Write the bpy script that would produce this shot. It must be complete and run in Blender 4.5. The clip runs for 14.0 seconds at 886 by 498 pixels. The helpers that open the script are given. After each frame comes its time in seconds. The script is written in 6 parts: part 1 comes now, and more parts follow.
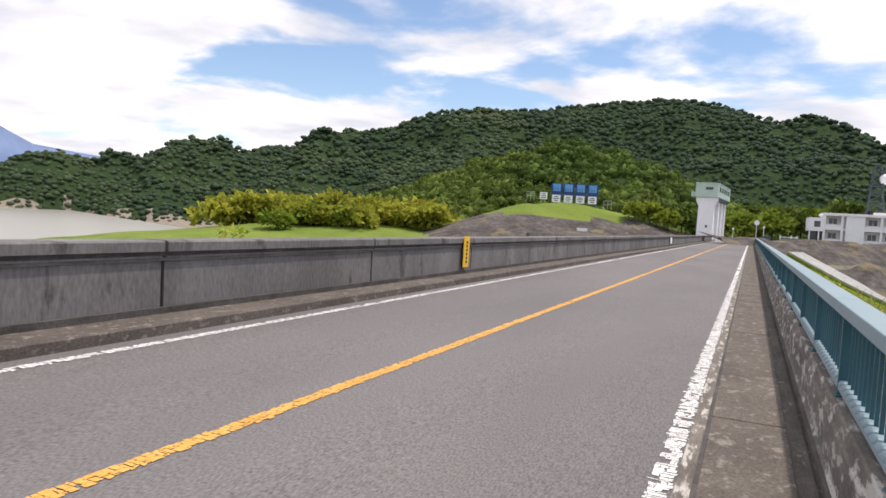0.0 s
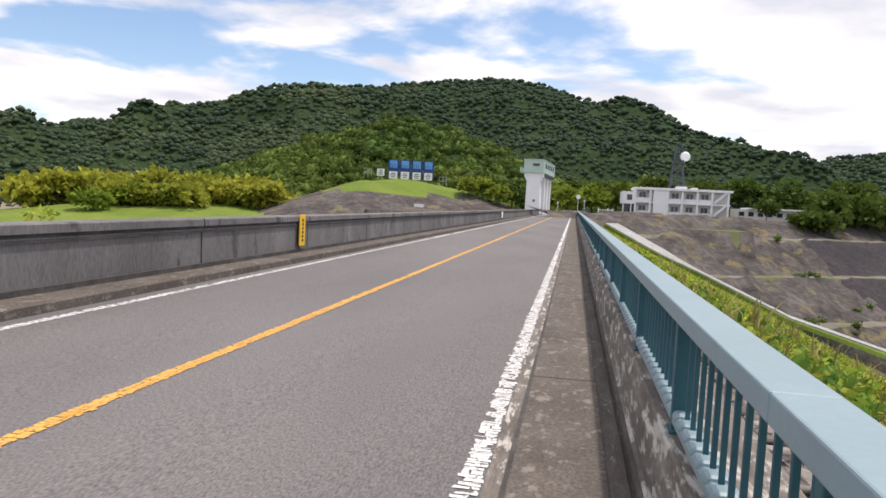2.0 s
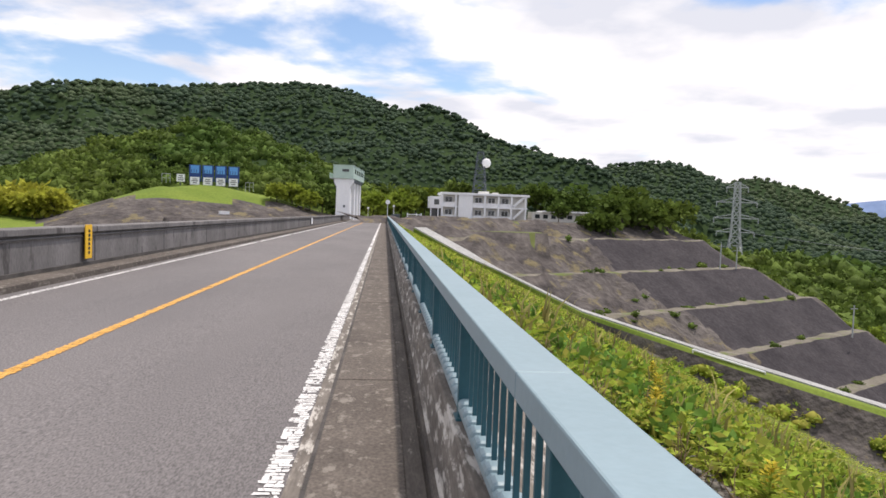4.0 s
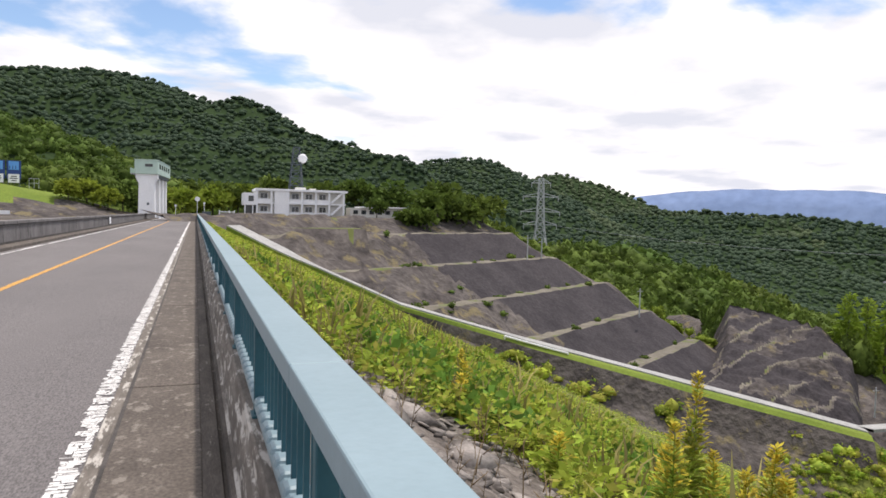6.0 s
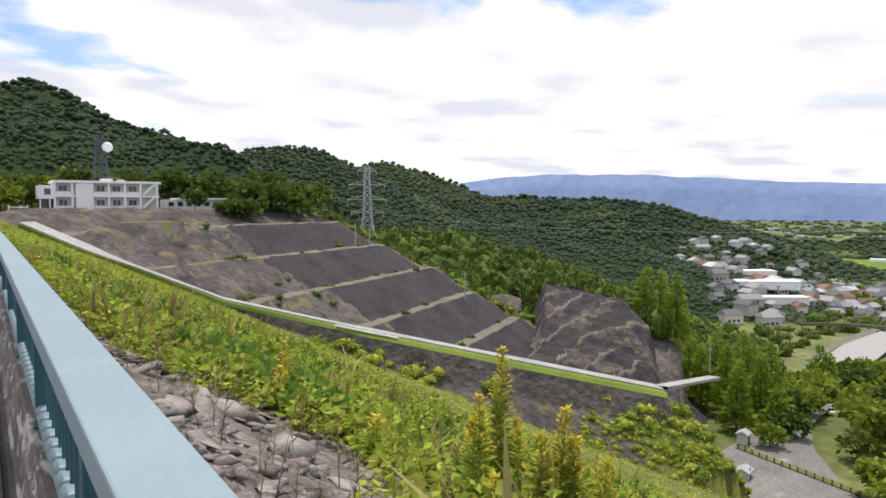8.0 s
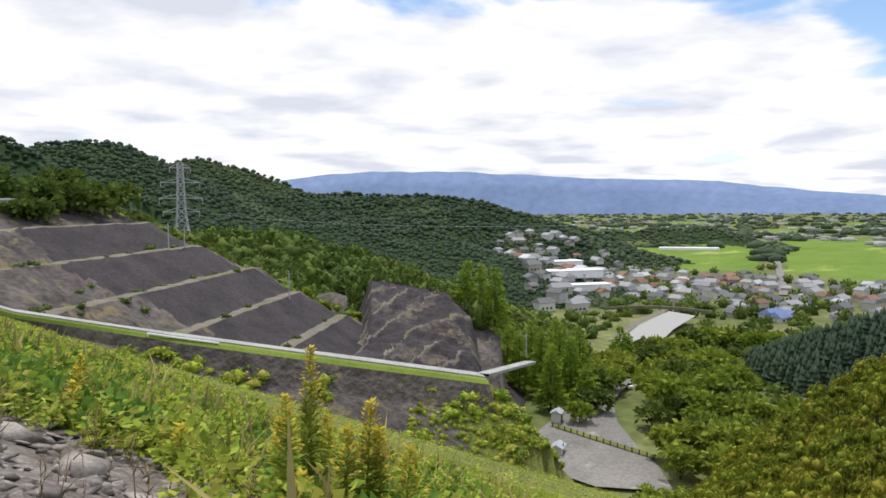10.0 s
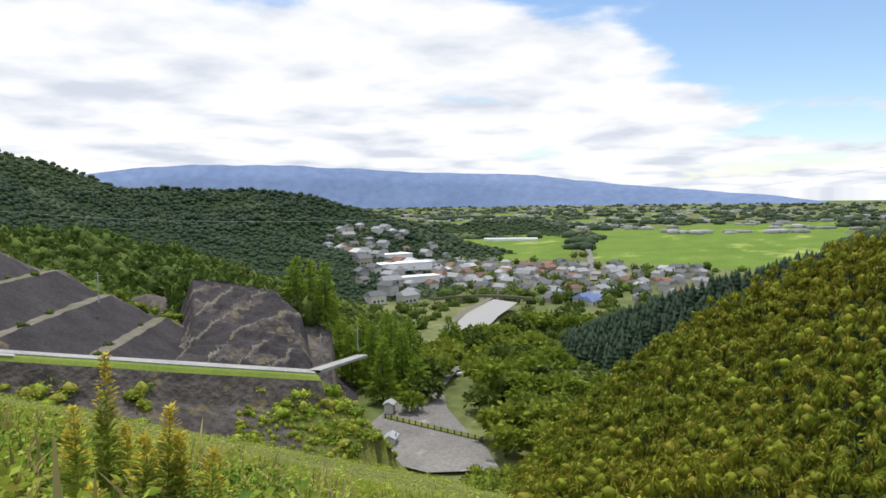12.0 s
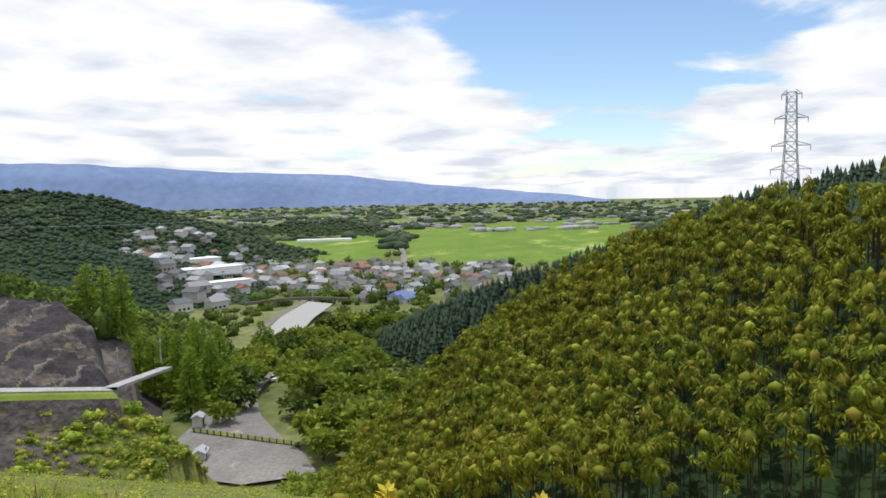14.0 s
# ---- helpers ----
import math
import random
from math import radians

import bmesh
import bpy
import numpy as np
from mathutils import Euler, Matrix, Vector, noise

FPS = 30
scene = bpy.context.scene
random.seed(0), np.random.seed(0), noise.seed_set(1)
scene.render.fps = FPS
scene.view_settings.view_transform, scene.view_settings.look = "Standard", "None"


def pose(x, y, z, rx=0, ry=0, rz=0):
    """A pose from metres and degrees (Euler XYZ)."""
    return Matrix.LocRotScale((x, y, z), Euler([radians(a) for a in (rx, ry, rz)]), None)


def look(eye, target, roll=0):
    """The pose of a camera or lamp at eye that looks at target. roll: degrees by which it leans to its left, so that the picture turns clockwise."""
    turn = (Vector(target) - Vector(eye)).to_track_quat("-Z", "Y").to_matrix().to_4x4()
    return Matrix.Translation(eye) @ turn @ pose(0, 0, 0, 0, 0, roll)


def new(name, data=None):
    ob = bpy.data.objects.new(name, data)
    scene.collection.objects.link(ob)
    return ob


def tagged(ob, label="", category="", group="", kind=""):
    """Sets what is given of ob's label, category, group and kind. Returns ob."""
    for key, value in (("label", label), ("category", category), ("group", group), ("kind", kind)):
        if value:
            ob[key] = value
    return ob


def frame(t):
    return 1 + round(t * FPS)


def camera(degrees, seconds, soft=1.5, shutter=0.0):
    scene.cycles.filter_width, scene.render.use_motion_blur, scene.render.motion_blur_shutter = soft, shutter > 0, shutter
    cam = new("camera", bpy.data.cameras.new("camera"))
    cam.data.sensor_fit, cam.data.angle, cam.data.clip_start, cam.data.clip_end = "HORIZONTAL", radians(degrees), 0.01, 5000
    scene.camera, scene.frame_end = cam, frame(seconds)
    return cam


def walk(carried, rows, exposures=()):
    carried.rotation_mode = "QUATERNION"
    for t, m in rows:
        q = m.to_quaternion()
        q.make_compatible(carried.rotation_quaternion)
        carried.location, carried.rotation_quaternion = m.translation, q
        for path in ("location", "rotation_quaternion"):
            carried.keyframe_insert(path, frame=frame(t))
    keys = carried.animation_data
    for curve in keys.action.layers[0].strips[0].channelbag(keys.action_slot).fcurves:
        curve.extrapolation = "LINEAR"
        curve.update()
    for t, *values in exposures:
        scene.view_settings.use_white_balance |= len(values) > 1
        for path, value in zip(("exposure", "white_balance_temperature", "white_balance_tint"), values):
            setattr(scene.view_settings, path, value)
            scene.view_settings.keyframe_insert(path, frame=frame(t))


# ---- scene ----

# ---------------------------------------------------------------- camera
cam = camera(64.95, 14.0, soft=1.6)
ROWS = [
    (0, 0.000, 0.000, 1.650, 23.94, -2.72, -3.53),
    (0.5, 0.020, -0.025, 1.653, 20.68, -3.09, -3.39),
    (1, 0.042, -0.052, 1.656, 18.06, -3.82, -3.32),
    (1.5, 0.067, -0.082, 1.659, 14.22, -3.85, -2.93),
    (2, 0.094, -0.115, 1.662, 10.67, -3.89, -2.83),
    (2.5, 0.123, -0.150, 1.666, 7.17, -3.37, -2.78),
    (3, 0.153, -0.188, 1.670, 3.23, -3.07, -2.65),
    (5.5, 0.314, -0.428, 1.695, -16.08, -2.51, -1.36),
    (6, 0.345, -0.486, 1.702, -19.58, -2.67, -1.35),
    (6.5, 0.376, -0.549, 1.708, -23.08, -2.85, -1.19),
    (7, 0.405, -0.616, 1.716, -26.68, -2.98, -1.05),
    (7.5, 0.431, -0.687, 1.723, -30.40, -3.24, -0.50),
    (8, 0.456, -0.762, 1.731, -33.67, -3.49, -0.01),
    (10.5, 0.533, -1.209, 1.780, -51.61, -3.96, 0.65),
    (11, 0.536, -1.314, 1.792, -55.06, -4.20, 0.78),
    (11.5, 0.535, -1.424, 1.804, -58.33, -4.31, 1.05),
    (12, 0.528, -1.539, 1.816, -61.91, -4.48, 0.92),
    (12.5, 0.515, -1.660, 1.830, -66.36, -4.69, 0.64),
    (13, 0.497, -1.787, 1.844, -70.13, -4.69, 0.89),
    (13.5, 0.473, -1.920, 1.859, -73.89, -4.73, 1.49),
    (14, 0.441, -2.059, 1.874, -77.14, -4.74, 1.17),
]
walk(cam, [(t, pose(x, y, z, 90 + pitch, roll, yaw)) for t, x, y, z, yaw, pitch, roll in ROWS],
     exposures=[(0, 0.08, 6750, 15), (7.5, 0.08, 6700, 14), (10.5, -0.04, 6450, 11), (14, -0.07, 6390, 10)])

# ---------------------------------------------------------------- world and sun
def P(az, el, d):
    """A place d metres off, at az degrees clockwise from the road's line and el above eye level."""
    return (d * math.sin(radians(az)), d * math.cos(radians(az)), 1.7 + d * math.tan(radians(el)))


SUN_AZ, SUN_EL = 50.0, 71.5  # degrees clockwise from the road's direction (+y), and above the horizon


def make_world():
    w = bpy.data.worlds.new("world")
    scene.world = w
    w.use_nodes = True
    nt = w.node_tree
    nt.nodes.clear()
    n = nt.nodes.new
    out = n("ShaderNodeOutputWorld")
    sky = n("ShaderNodeTexSky")
    sky.sky_type = "NISHITA"
    sky.sun_disc = False
    sky.sun_elevation = radians(SUN_EL)
    sky.sun_rotation = radians(SUN_AZ)
    sky.air_density, sky.dust_density, sky.ozone_density = 1.0, 0.15, 3.0
    bg_sky = n("ShaderNodeBackground")
    bg_sky.inputs["Strength"].default_value = 0.15
    nt.links.new(sky.outputs[0], bg_sky.inputs["Color"])
    # a deck of broken cumulus: noise on the plane that the view ray meets overhead
    geo = n("ShaderNodeTexCoord")
    sep = n("ShaderNodeSeparateXYZ")
    nt.links.new(geo.outputs["Generated"], sep.inputs[0])

    def m(op, a, b=None, c=None):
        k = n("ShaderNodeMath")
        k.operation = op
        for i, v in enumerate((a, b, c)):
            if v is None:
                continue
            if isinstance(v, (int, float)):
                k.inputs[i].default_value = v
            else:
                nt.links.new(v, k.inputs[i])
        return k.outputs[0]

    zz = m("ADD", m("MAXIMUM", sep.outputs[2], 0.0), 0.13)
    px, py = m("DIVIDE", sep.outputs[0], zz), m("DIVIDE", sep.outputs[1], zz)
    com = n("ShaderNodeCombineXYZ")
    nt.links.new(px, com.inputs[0])
    nt.links.new(py, com.inputs[1])
    com.inputs[2].default_value = 3.7
    n1 = n("ShaderNodeTexNoise")
    n1.inputs["Scale"].default_value = 0.85
    n1.inputs["Detail"].default_value = 9.0
    n1.inputs["Roughness"].default_value = 0.52
    n1.inputs["Distortion"].default_value = 0.25
    nt.links.new(com.outputs[0], n1.inputs["Vector"])
    ramp = n("ShaderNodeValToRGB")
    ramp.color_ramp.elements[0].position = 0.435
    ramp.color_ramp.elements[0].color = (0, 0, 0, 1)
    ramp.color_ramp.elements[1].position = 0.535
    ramp.color_ramp.elements[1].color = (1, 1, 1, 1)
    ramp.color_ramp.interpolation = "EASE"
    # the cover is thickest towards the sun's side of the valley
    dt = n("ShaderNodeVectorMath")
    dt.operation = "DOT_PRODUCT"
    nt.links.new(geo.outputs["Generated"], dt.inputs[0])
    dt.inputs[1].default_value = (math.sin(radians(38)), math.cos(radians(38)), 0.0)
    lift = m("MULTIPLY", m("POWER", m("MAXIMUM", dt.outputs["Value"], 0.0), 5.0), 0.11)
    low = m("MULTIPLY", m("POWER", m("SUBTRACT", 1.0, m("MAXIMUM", sep.outputs[2], 0.0)), 7.0), 0.17)
    d2 = n("ShaderNodeVectorMath")
    d2.operation = "DOT_PRODUCT"
    nt.links.new(geo.outputs["Generated"], d2.inputs[0])
    d2.inputs[1].default_value = Vector((math.sin(radians(88)) * 0.98, math.cos(radians(88)) * 0.98, 0.2)).normalized()
    gap = m("MULTIPLY", m("POWER", m("MAXIMUM", d2.outputs["Value"], 0.0), 48.0), -0.26)
    nt.links.new(m("ADD", m("ADD", m("ADD", n1.outputs["Fac"], gap), lift), low), ramp.inputs[0])
    # cloud brightness: thick parts slightly grey
    n2 = n("ShaderNodeTexNoise")
    n2.inputs["Scale"].default_value = 1.6
    n2.inputs["Detail"].default_value = 6.0
    nt.links.new(com.outputs[0], n2.inputs["Vector"])
    cr = n("ShaderNodeValToRGB")
    cr.color_ramp.elements[0].position = 0.36
    cr.color_ramp.elements[0].color = (0.66, 0.70, 0.78, 1)
    cr.color_ramp.elements[1].position = 0.56
    cr.color_ramp.elements[1].color = (1.0, 1.0, 1.0, 1)
    nt.links.new(n2.outputs["Fac"], cr.inputs[0])
    bg_c = n("ShaderNodeBackground")
    bg_c.inputs["Strength"].default_value = 1.12
    nt.links.new(cr.outputs[0], bg_c.inputs["Color"])
    mix = n("ShaderNodeMixShader")
    nt.links.new(ramp.outputs[0], mix.inputs[0])
    nt.links.new(bg_sky.outputs[0], mix.inputs[1])
    nt.links.new(bg_c.outputs[0], mix.inputs[2])
    nt.links.new(mix.outputs[0], out.inputs[0])


make_world()
sun = new("sun", bpy.data.lights.new("sun", "SUN"))
sun.data.energy, sun.data.angle, sun.data.color = 3.0, radians(1.5), (1.0, 0.95, 0.87)
_d = Vector((math.sin(radians(SUN_AZ)) * math.cos(radians(SUN_EL)), math.cos(radians(SUN_AZ)) * math.cos(radians(SUN_EL)), math.sin(radians(SUN_EL))))
sun.matrix_world = look(_d * 200, (0, 0, 0))


# ---------------------------------------------------------------- materials
def mat(name, c1, c2, scale=3.0, rough=0.85, bump=0.2, fine=40.0, metal=0.0, spots=None, spot_scale=1.0, spot_at=0.6, stretch=(1, 1, 1),
        by="none", by_amount=0.35, fine_amount=0.25, dist=0.02, spec=0.4, detail=6.0):
    """Two scales of variation between two colours, a fine relief, and stains with edges of their own."""
    k = bpy.data.materials.new(name)
    k.use_nodes = True
    nt = k.node_tree
    b = nt.nodes["Principled BSDF"]
    n = nt.nodes.new
    ln = nt.links.new
    geo = n("ShaderNodeNewGeometry")
    mp = n("ShaderNodeMapping")
    mp.inputs["Scale"].default_value = stretch
    ln(geo.outputs["Position"], mp.inputs[0])
    a = n("ShaderNodeTexNoise")
    a.inputs["Scale"].default_value = scale
    a.inputs["Detail"].default_value = detail
    a.inputs["Roughness"].default_value = 0.6
    ln(mp.outputs[0], a.inputs["Vector"])
    f = n("ShaderNodeTexNoise")
    f.inputs["Scale"].default_value = fine
    f.inputs["Detail"].default_value = 4.0
    ln(mp.outputs[0], f.inputs["Vector"])
    r = n("ShaderNodeValToRGB")
    r.color_ramp.elements[0].position, r.color_ramp.elements[1].position = 0.32, 0.68
    r.color_ramp.elements[0].color, r.color_ramp.elements[1].color = (*c1, 1), (*c2, 1)
    ln(a.outputs["Fac"], r.inputs[0])
    col = r.outputs[0]
    fr = n("ShaderNodeMapRange")
    fr.inputs["To Min"].default_value, fr.inputs["To Max"].default_value = 1 - fine_amount * 2, 1 + fine_amount * 2
    fr.clamp = False
    ln(f.outputs["Fac"], fr.inputs["Value"])
    v = n("ShaderNodeVectorMath")
    v.operation = "SCALE"
    ln(col, v.inputs[0])
    ln(fr.outputs[0], v.inputs["Scale"])
    col = v.outputs[0]
    if by != "none":
        if by == "island":
            src = geo.outputs["Random Per Island"]
        else:
            src = n("ShaderNodeObjectInfo").outputs["Random"]
        br = n("ShaderNodeMapRange")
        br.inputs["To Min"].default_value, br.inputs["To Max"].default_value = 1 - by_amount, 1 + by_amount
        ln(src, br.inputs["Value"])
        v2 = n("ShaderNodeVectorMath")
        v2.operation = "SCALE"
        ln(col, v2.inputs[0])
        ln(br.outputs[0], v2.inputs["Scale"])
        col = v2.outputs[0]
    if spots:
        s = n("ShaderNodeTexNoise")
        s.inputs["Scale"].default_value = spot_scale
        s.inputs["Detail"].default_value = 8.0
        s.inputs["Roughness"].default_value = 0.65
        ln(mp.outputs[0], s.inputs["Vector"])
        sr = n("ShaderNodeValToRGB")
        sr.color_ramp.elements[0].position, sr.color_ramp.elements[1].position = spot_at - 0.03, spot_at + 0.05
        ln(s.outputs["Fac"], sr.inputs[0])
        mx = n("ShaderNodeMix")
        mx.data_type = "RGBA"
        ln(sr.outputs[0], mx.inputs[0])
        ln(col, mx.inputs[6])
        mx.inputs[7].default_value = (*spots, 1)
        col = mx.outputs[2]
    ln(col, b.inputs["Base Color"])
    b.inputs["Roughness"].default_value = rough
    b.inputs["Metallic"].default_value = metal
    b.inputs["Specular IOR Level"].default_value = spec
    if bump > 0:
        bp = n("ShaderNodeBump")
        bp.inputs["Strength"].default_value = bump
        bp.inputs["Distance"].default_value = dist
        ln(f.outputs["Fac"], bp.inputs["Height"])
        ln(bp.outputs[0], b.inputs["Normal"])
    return k


def leafy(name, dark, light, big=0.02, by_amount=0.45, rough=0.75, trans=0.25, tips=None):
    """Foliage: a colour of its own for each clump, drifting slowly over the hillside, letting some light through."""
    k = mat(name, dark, light, scale=big, rough=rough, bump=0.0, fine=1.3, by="island", by_amount=by_amount, fine_amount=0.3, spec=0.1, detail=4.0)
    nt = k.node_tree
    b = nt.nodes["Principled BSDF"]
    col = b.inputs["Base Color"].links[0].from_socket
    if tips:
        oi = nt.nodes.new("ShaderNodeNewGeometry")
        wn = nt.nodes.new("ShaderNodeTexWhiteNoise")
        wn.noise_dimensions = "1D"
        nt.links.new(oi.outputs["Random Per Island"], wn.inputs["W"])
        rr = nt.nodes.new("ShaderNodeValToRGB")
        rr.color_ramp.elements[0].position, rr.color_ramp.elements[1].position = 0.55, 0.95
        nt.links.new(wn.outputs["Value"], rr.inputs[0])
        mx = nt.nodes.new("ShaderNodeMix")
        mx.data_type = "RGBA"
        nt.links.new(rr.outputs[0], mx.inputs[0])
        nt.links.new(col, mx.inputs[6])
        mx.inputs[7].default_value = (*tips, 1)
        col = mx.outputs[2]
        nt.links.new(col, b.inputs["Base Color"])
    if trans > 0:
        tr = nt.nodes.new("ShaderNodeBsdfTranslucent")
        nt.links.new(col, tr.inputs["Color"])
        ms = nt.nodes.new("ShaderNodeMixShader")
        ms.inputs[0].default_value = trans
        nt.links.new(b.outputs[0], ms.inputs[1])
        nt.links.new(tr.outputs[0], ms.inputs[2])
        nt.links.new(ms.outputs[0], nt.nodes["Material Output"].inputs["Surface"])
    return k


ASPHALT = mat("asphalt", (0.125, 0.115, 0.116), (0.17, 0.156, 0.155), scale=0.3, rough=0.75, bump=0.6, fine=75.0, stretch=(1, 0.35, 1), fine_amount=0.55, dist=0.006, spots=(0.34, 0.32, 0.32), spot_scale=42.0, spot_at=0.70)
CONCRETE_WALK = mat("concrete_walk", (0.085, 0.071, 0.061), (0.145, 0.123, 0.106), scale=1.6, rough=0.9, bump=0.4, fine=45.0, spots=(0.23, 0.205, 0.178), spot_scale=9.0, spot_at=0.585, stretch=(0.9, 0.6, 1), dist=0.008, fine_amount=0.4)
CONCRETE_KERB = mat("concrete_kerb", (0.10, 0.086, 0.075), (0.22, 0.195, 0.17), scale=2.6, rough=0.92, bump=0.6, fine=30.0, spots=(0.5, 0.47, 0.43), spot_scale=7.0, spot_at=0.55, dist=0.01, stretch=(1.6, 0.35, 1))
CONCRETE_SHADED_GUTTER = mat("concrete_shaded_gutter", (0.055, 0.047, 0.041), (0.13, 0.112, 0.098), scale=3.0, rough=0.95, bump=0.6, fine=35.0, spots=(0.25, 0.225, 0.2), spot_scale=9.0, spot_at=0.62, dist=0.01, stretch=(1.8, 0.4, 1))
CONCRETE_WALL = mat("concrete_wall", (0.115, 0.108, 0.107), (0.21, 0.2, 0.198), scale=0.8, rough=0.9, bump=0.3, fine=22.0, stretch=(1, 1, 0.35), spots=(0.075, 0.07, 0.068), spot_scale=2.0, spot_at=0.6, by="object", by_amount=0.12, dist=0.006)
CONCRETE_DARK = mat("concrete_dark", (0.05, 0.046, 0.043), (0.11, 0.1, 0.095), scale=2.0, rough=0.95, bump=0.4, fine=25.0)
WHITE_LINE = mat("white_line", (0.62, 0.61, 0.6), (0.82, 0.81, 0.8), scale=5.0, rough=0.7, bump=0.3, fine=60.0, spots=(0.3, 0.29, 0.28), spot_scale=20.0, spot_at=0.62, dist=0.003)
YELLOW_LINE = mat("yellow_line", (0.62, 0.32, 0.06), (0.78, 0.42, 0.1), scale=5.0, rough=0.7, bump=0.3, fine=60.0, spots=(0.25, 0.17, 0.1), spot_scale=14.0, spot_at=0.66, dist=0.003)
RAIL_PAINT = mat("rail_paint", (0.2, 0.29, 0.33), (0.235, 0.33, 0.375), scale=1.2, rough=0.42, bump=0.05, fine=30.0, fine_amount=0.05, spec=0.5)
RAIL_TEAL = mat("rail_teal", (0.022, 0.085, 0.115), (0.032, 0.115, 0.145), scale=2.0, rough=0.5, bump=0.05, fine=30.0, fine_amount=0.08)
WHITE_PAINT = mat("white_paint", (0.8, 0.81, 0.83), (0.9, 0.91, 0.93), scale=0.5, rough=0.8, bump=0.05, fine=8.0, fine_amount=0.05, stretch=(1, 1, 0.3))
CREAM_PAINT = mat("cream_paint", (0.6, 0.59, 0.55), (0.72, 0.71, 0.67), scale=0.4, rough=0.85, bump=0.05, fine=6.0, fine_amount=0.06, stretch=(1, 1, 0.3))
PALE_GREEN = mat("pale_green_paint", (0.42, 0.56, 0.5), (0.5, 0.63, 0.57), scale=0.5, rough=0.7, bump=0.05, fine=8.0, fine_amount=0.05)
BLUE_PANEL = mat("blue_panel", (0.10, 0.32, 0.72), (0.13, 0.38, 0.78), scale=0.6, rough=0.5, bump=0.0, fine_amount=0.03)
NAVY = mat("navy_panel", (0.015, 0.05, 0.2), (0.02, 0.06, 0.24), scale=0.6, rough=0.5, bump=0.0, fine_amount=0.03)
BLACK = mat("black_paint", (0.012, 0.012, 0.013), (0.02, 0.02, 0.02), scale=2, rough=0.6, bump=0.0)
SIGN_YELLOW = mat("sign_yellow", (0.85, 0.48, 0.02), (0.9, 0.55, 0.03), scale=3, rough=0.5, bump=0.0, fine_amount=0.04)
STEEL = mat("galvanised_steel", (0.38, 0.4, 0.42), (0.5, 0.52, 0.54), scale=3, rough=0.55, bump=0.0, metal=0.2, fine_amount=0.06)
DARK_STEEL = mat("dark_steel", (0.06, 0.075, 0.09), (0.09, 0.11, 0.13), scale=3, rough=0.6, bump=0.0, fine_amount=0.06)
GLASS_DARK = mat("window_glass", (0.03, 0.035, 0.04), (0.05, 0.055, 0.06), scale=1, rough=0.08, bump=0.0, fine_amount=0.05, spec=0.6)
GRASS = mat("grass", (0.10, 0.125, 0.03), (0.19, 0.2, 0.055), scale=0.12, rough=0.9, bump=0.6, fine=2.5, fine_amount=0.35, dist=0.15, spec=0.1)
LAWN = mat("lawn", (0.12, 0.18, 0.03), (0.2, 0.255, 0.05), scale=0.08, rough=0.9, bump=0.4, fine=2.0, fine_amount=0.2, dist=0.1, spec=0.1)
PADDY = mat("paddy_field", (0.11, 0.19, 0.025), (0.165, 0.245, 0.04), scale=0.012, rough=0.9, bump=0.0, fine=0.2, fine_amount=0.15, spec=0.1, spots=(0.34, 0.38, 0.1), spot_scale=0.006, spot_at=0.63, stretch=(1, 2.2, 1))
SOIL = mat("valley_ground", (0.09, 0.12, 0.035), (0.2, 0.21, 0.09), scale=0.02, rough=0.95, bump=0.0, fine=0.25, fine_amount=0.35, spec=0.1)
FOREST_FLOOR = mat("forest_floor", (0.025, 0.045, 0.02), (0.04, 0.065, 0.025), scale=0.03, rough=0.95, bump=0.0, fine=0.4, spec=0.05)
ROCK_CUT = mat("rock_cut", (0.06, 0.053, 0.053), (0.155, 0.138, 0.128), scale=0.14, rough=0.95, bump=0.8, fine=0.9, fine_amount=0.35, spots=(0.19, 0.16, 0.095), spot_scale=0.25, spot_at=0.58, dist=0.8, spec=0.1)
MESH_CUT = mat("shotcrete_cut", (0.044, 0.04, 0.044), (0.073, 0.066, 0.07), scale=0.15, rough=0.95, bump=0.5, fine=1.6, fine_amount=0.25, dist=0.3, spec=0.1)
BENCH = mat("bench_concrete", (0.12, 0.107, 0.083), (0.22, 0.2, 0.16), scale=0.3, rough=0.95, bump=0.2, fine=3.0, spots=(0.12, 0.15, 0.04), spot_scale=0.25, spot_at=0.57)
ROCKFILL = mat("rockfill", (0.085, 0.073, 0.066), (0.2, 0.175, 0.155), scale=2.2, rough=0.95, bump=1.0, fine=11.0, fine_amount=0.45, by="island", by_amount=0.3, spots=(0.3, 0.28, 0.25), spot_scale=5.0, spot_at=0.63, dist=0.06, spec=0.15)
LOT = mat("lot_asphalt", (0.15, 0.142, 0.135), (0.24, 0.228, 0.212), scale=0.08, rough=0.9, bump=0.1, fine=1.5, spots=(0.36, 0.34, 0.31), spot_scale=0.15, spot_at=0.62)
PALE_ROAD = mat("pale_road", (0.3, 0.3, 0.29), (0.4, 0.4, 0.39), scale=0.2, rough=0.9, bump=0.1, fine=2.0)
SHORE = mat("mud_shore", (0.2, 0.165, 0.13), (0.31, 0.26, 0.21), scale=0.03, rough=0.95, bump=0.1, fine=0.5)
# Blue of the distant haze, put into the mountains' base colour.
HAZE_BLUE_HILLS = mat("haze_blue_hills", (0.155, 0.22, 0.37), (0.2, 0.27, 0.43), scale=0.003, rough=1.0, bump=0.0, fine=0.02, fine_amount=0.12, spec=0.0)
# Distant greens, desaturated towards blue-grey so the colour carries some haze.
FAR_TREES = leafy("far_trees", (0.042, 0.068, 0.04), (0.078, 0.104, 0.05), big=0.012, by_amount=0.2, trans=0.0)
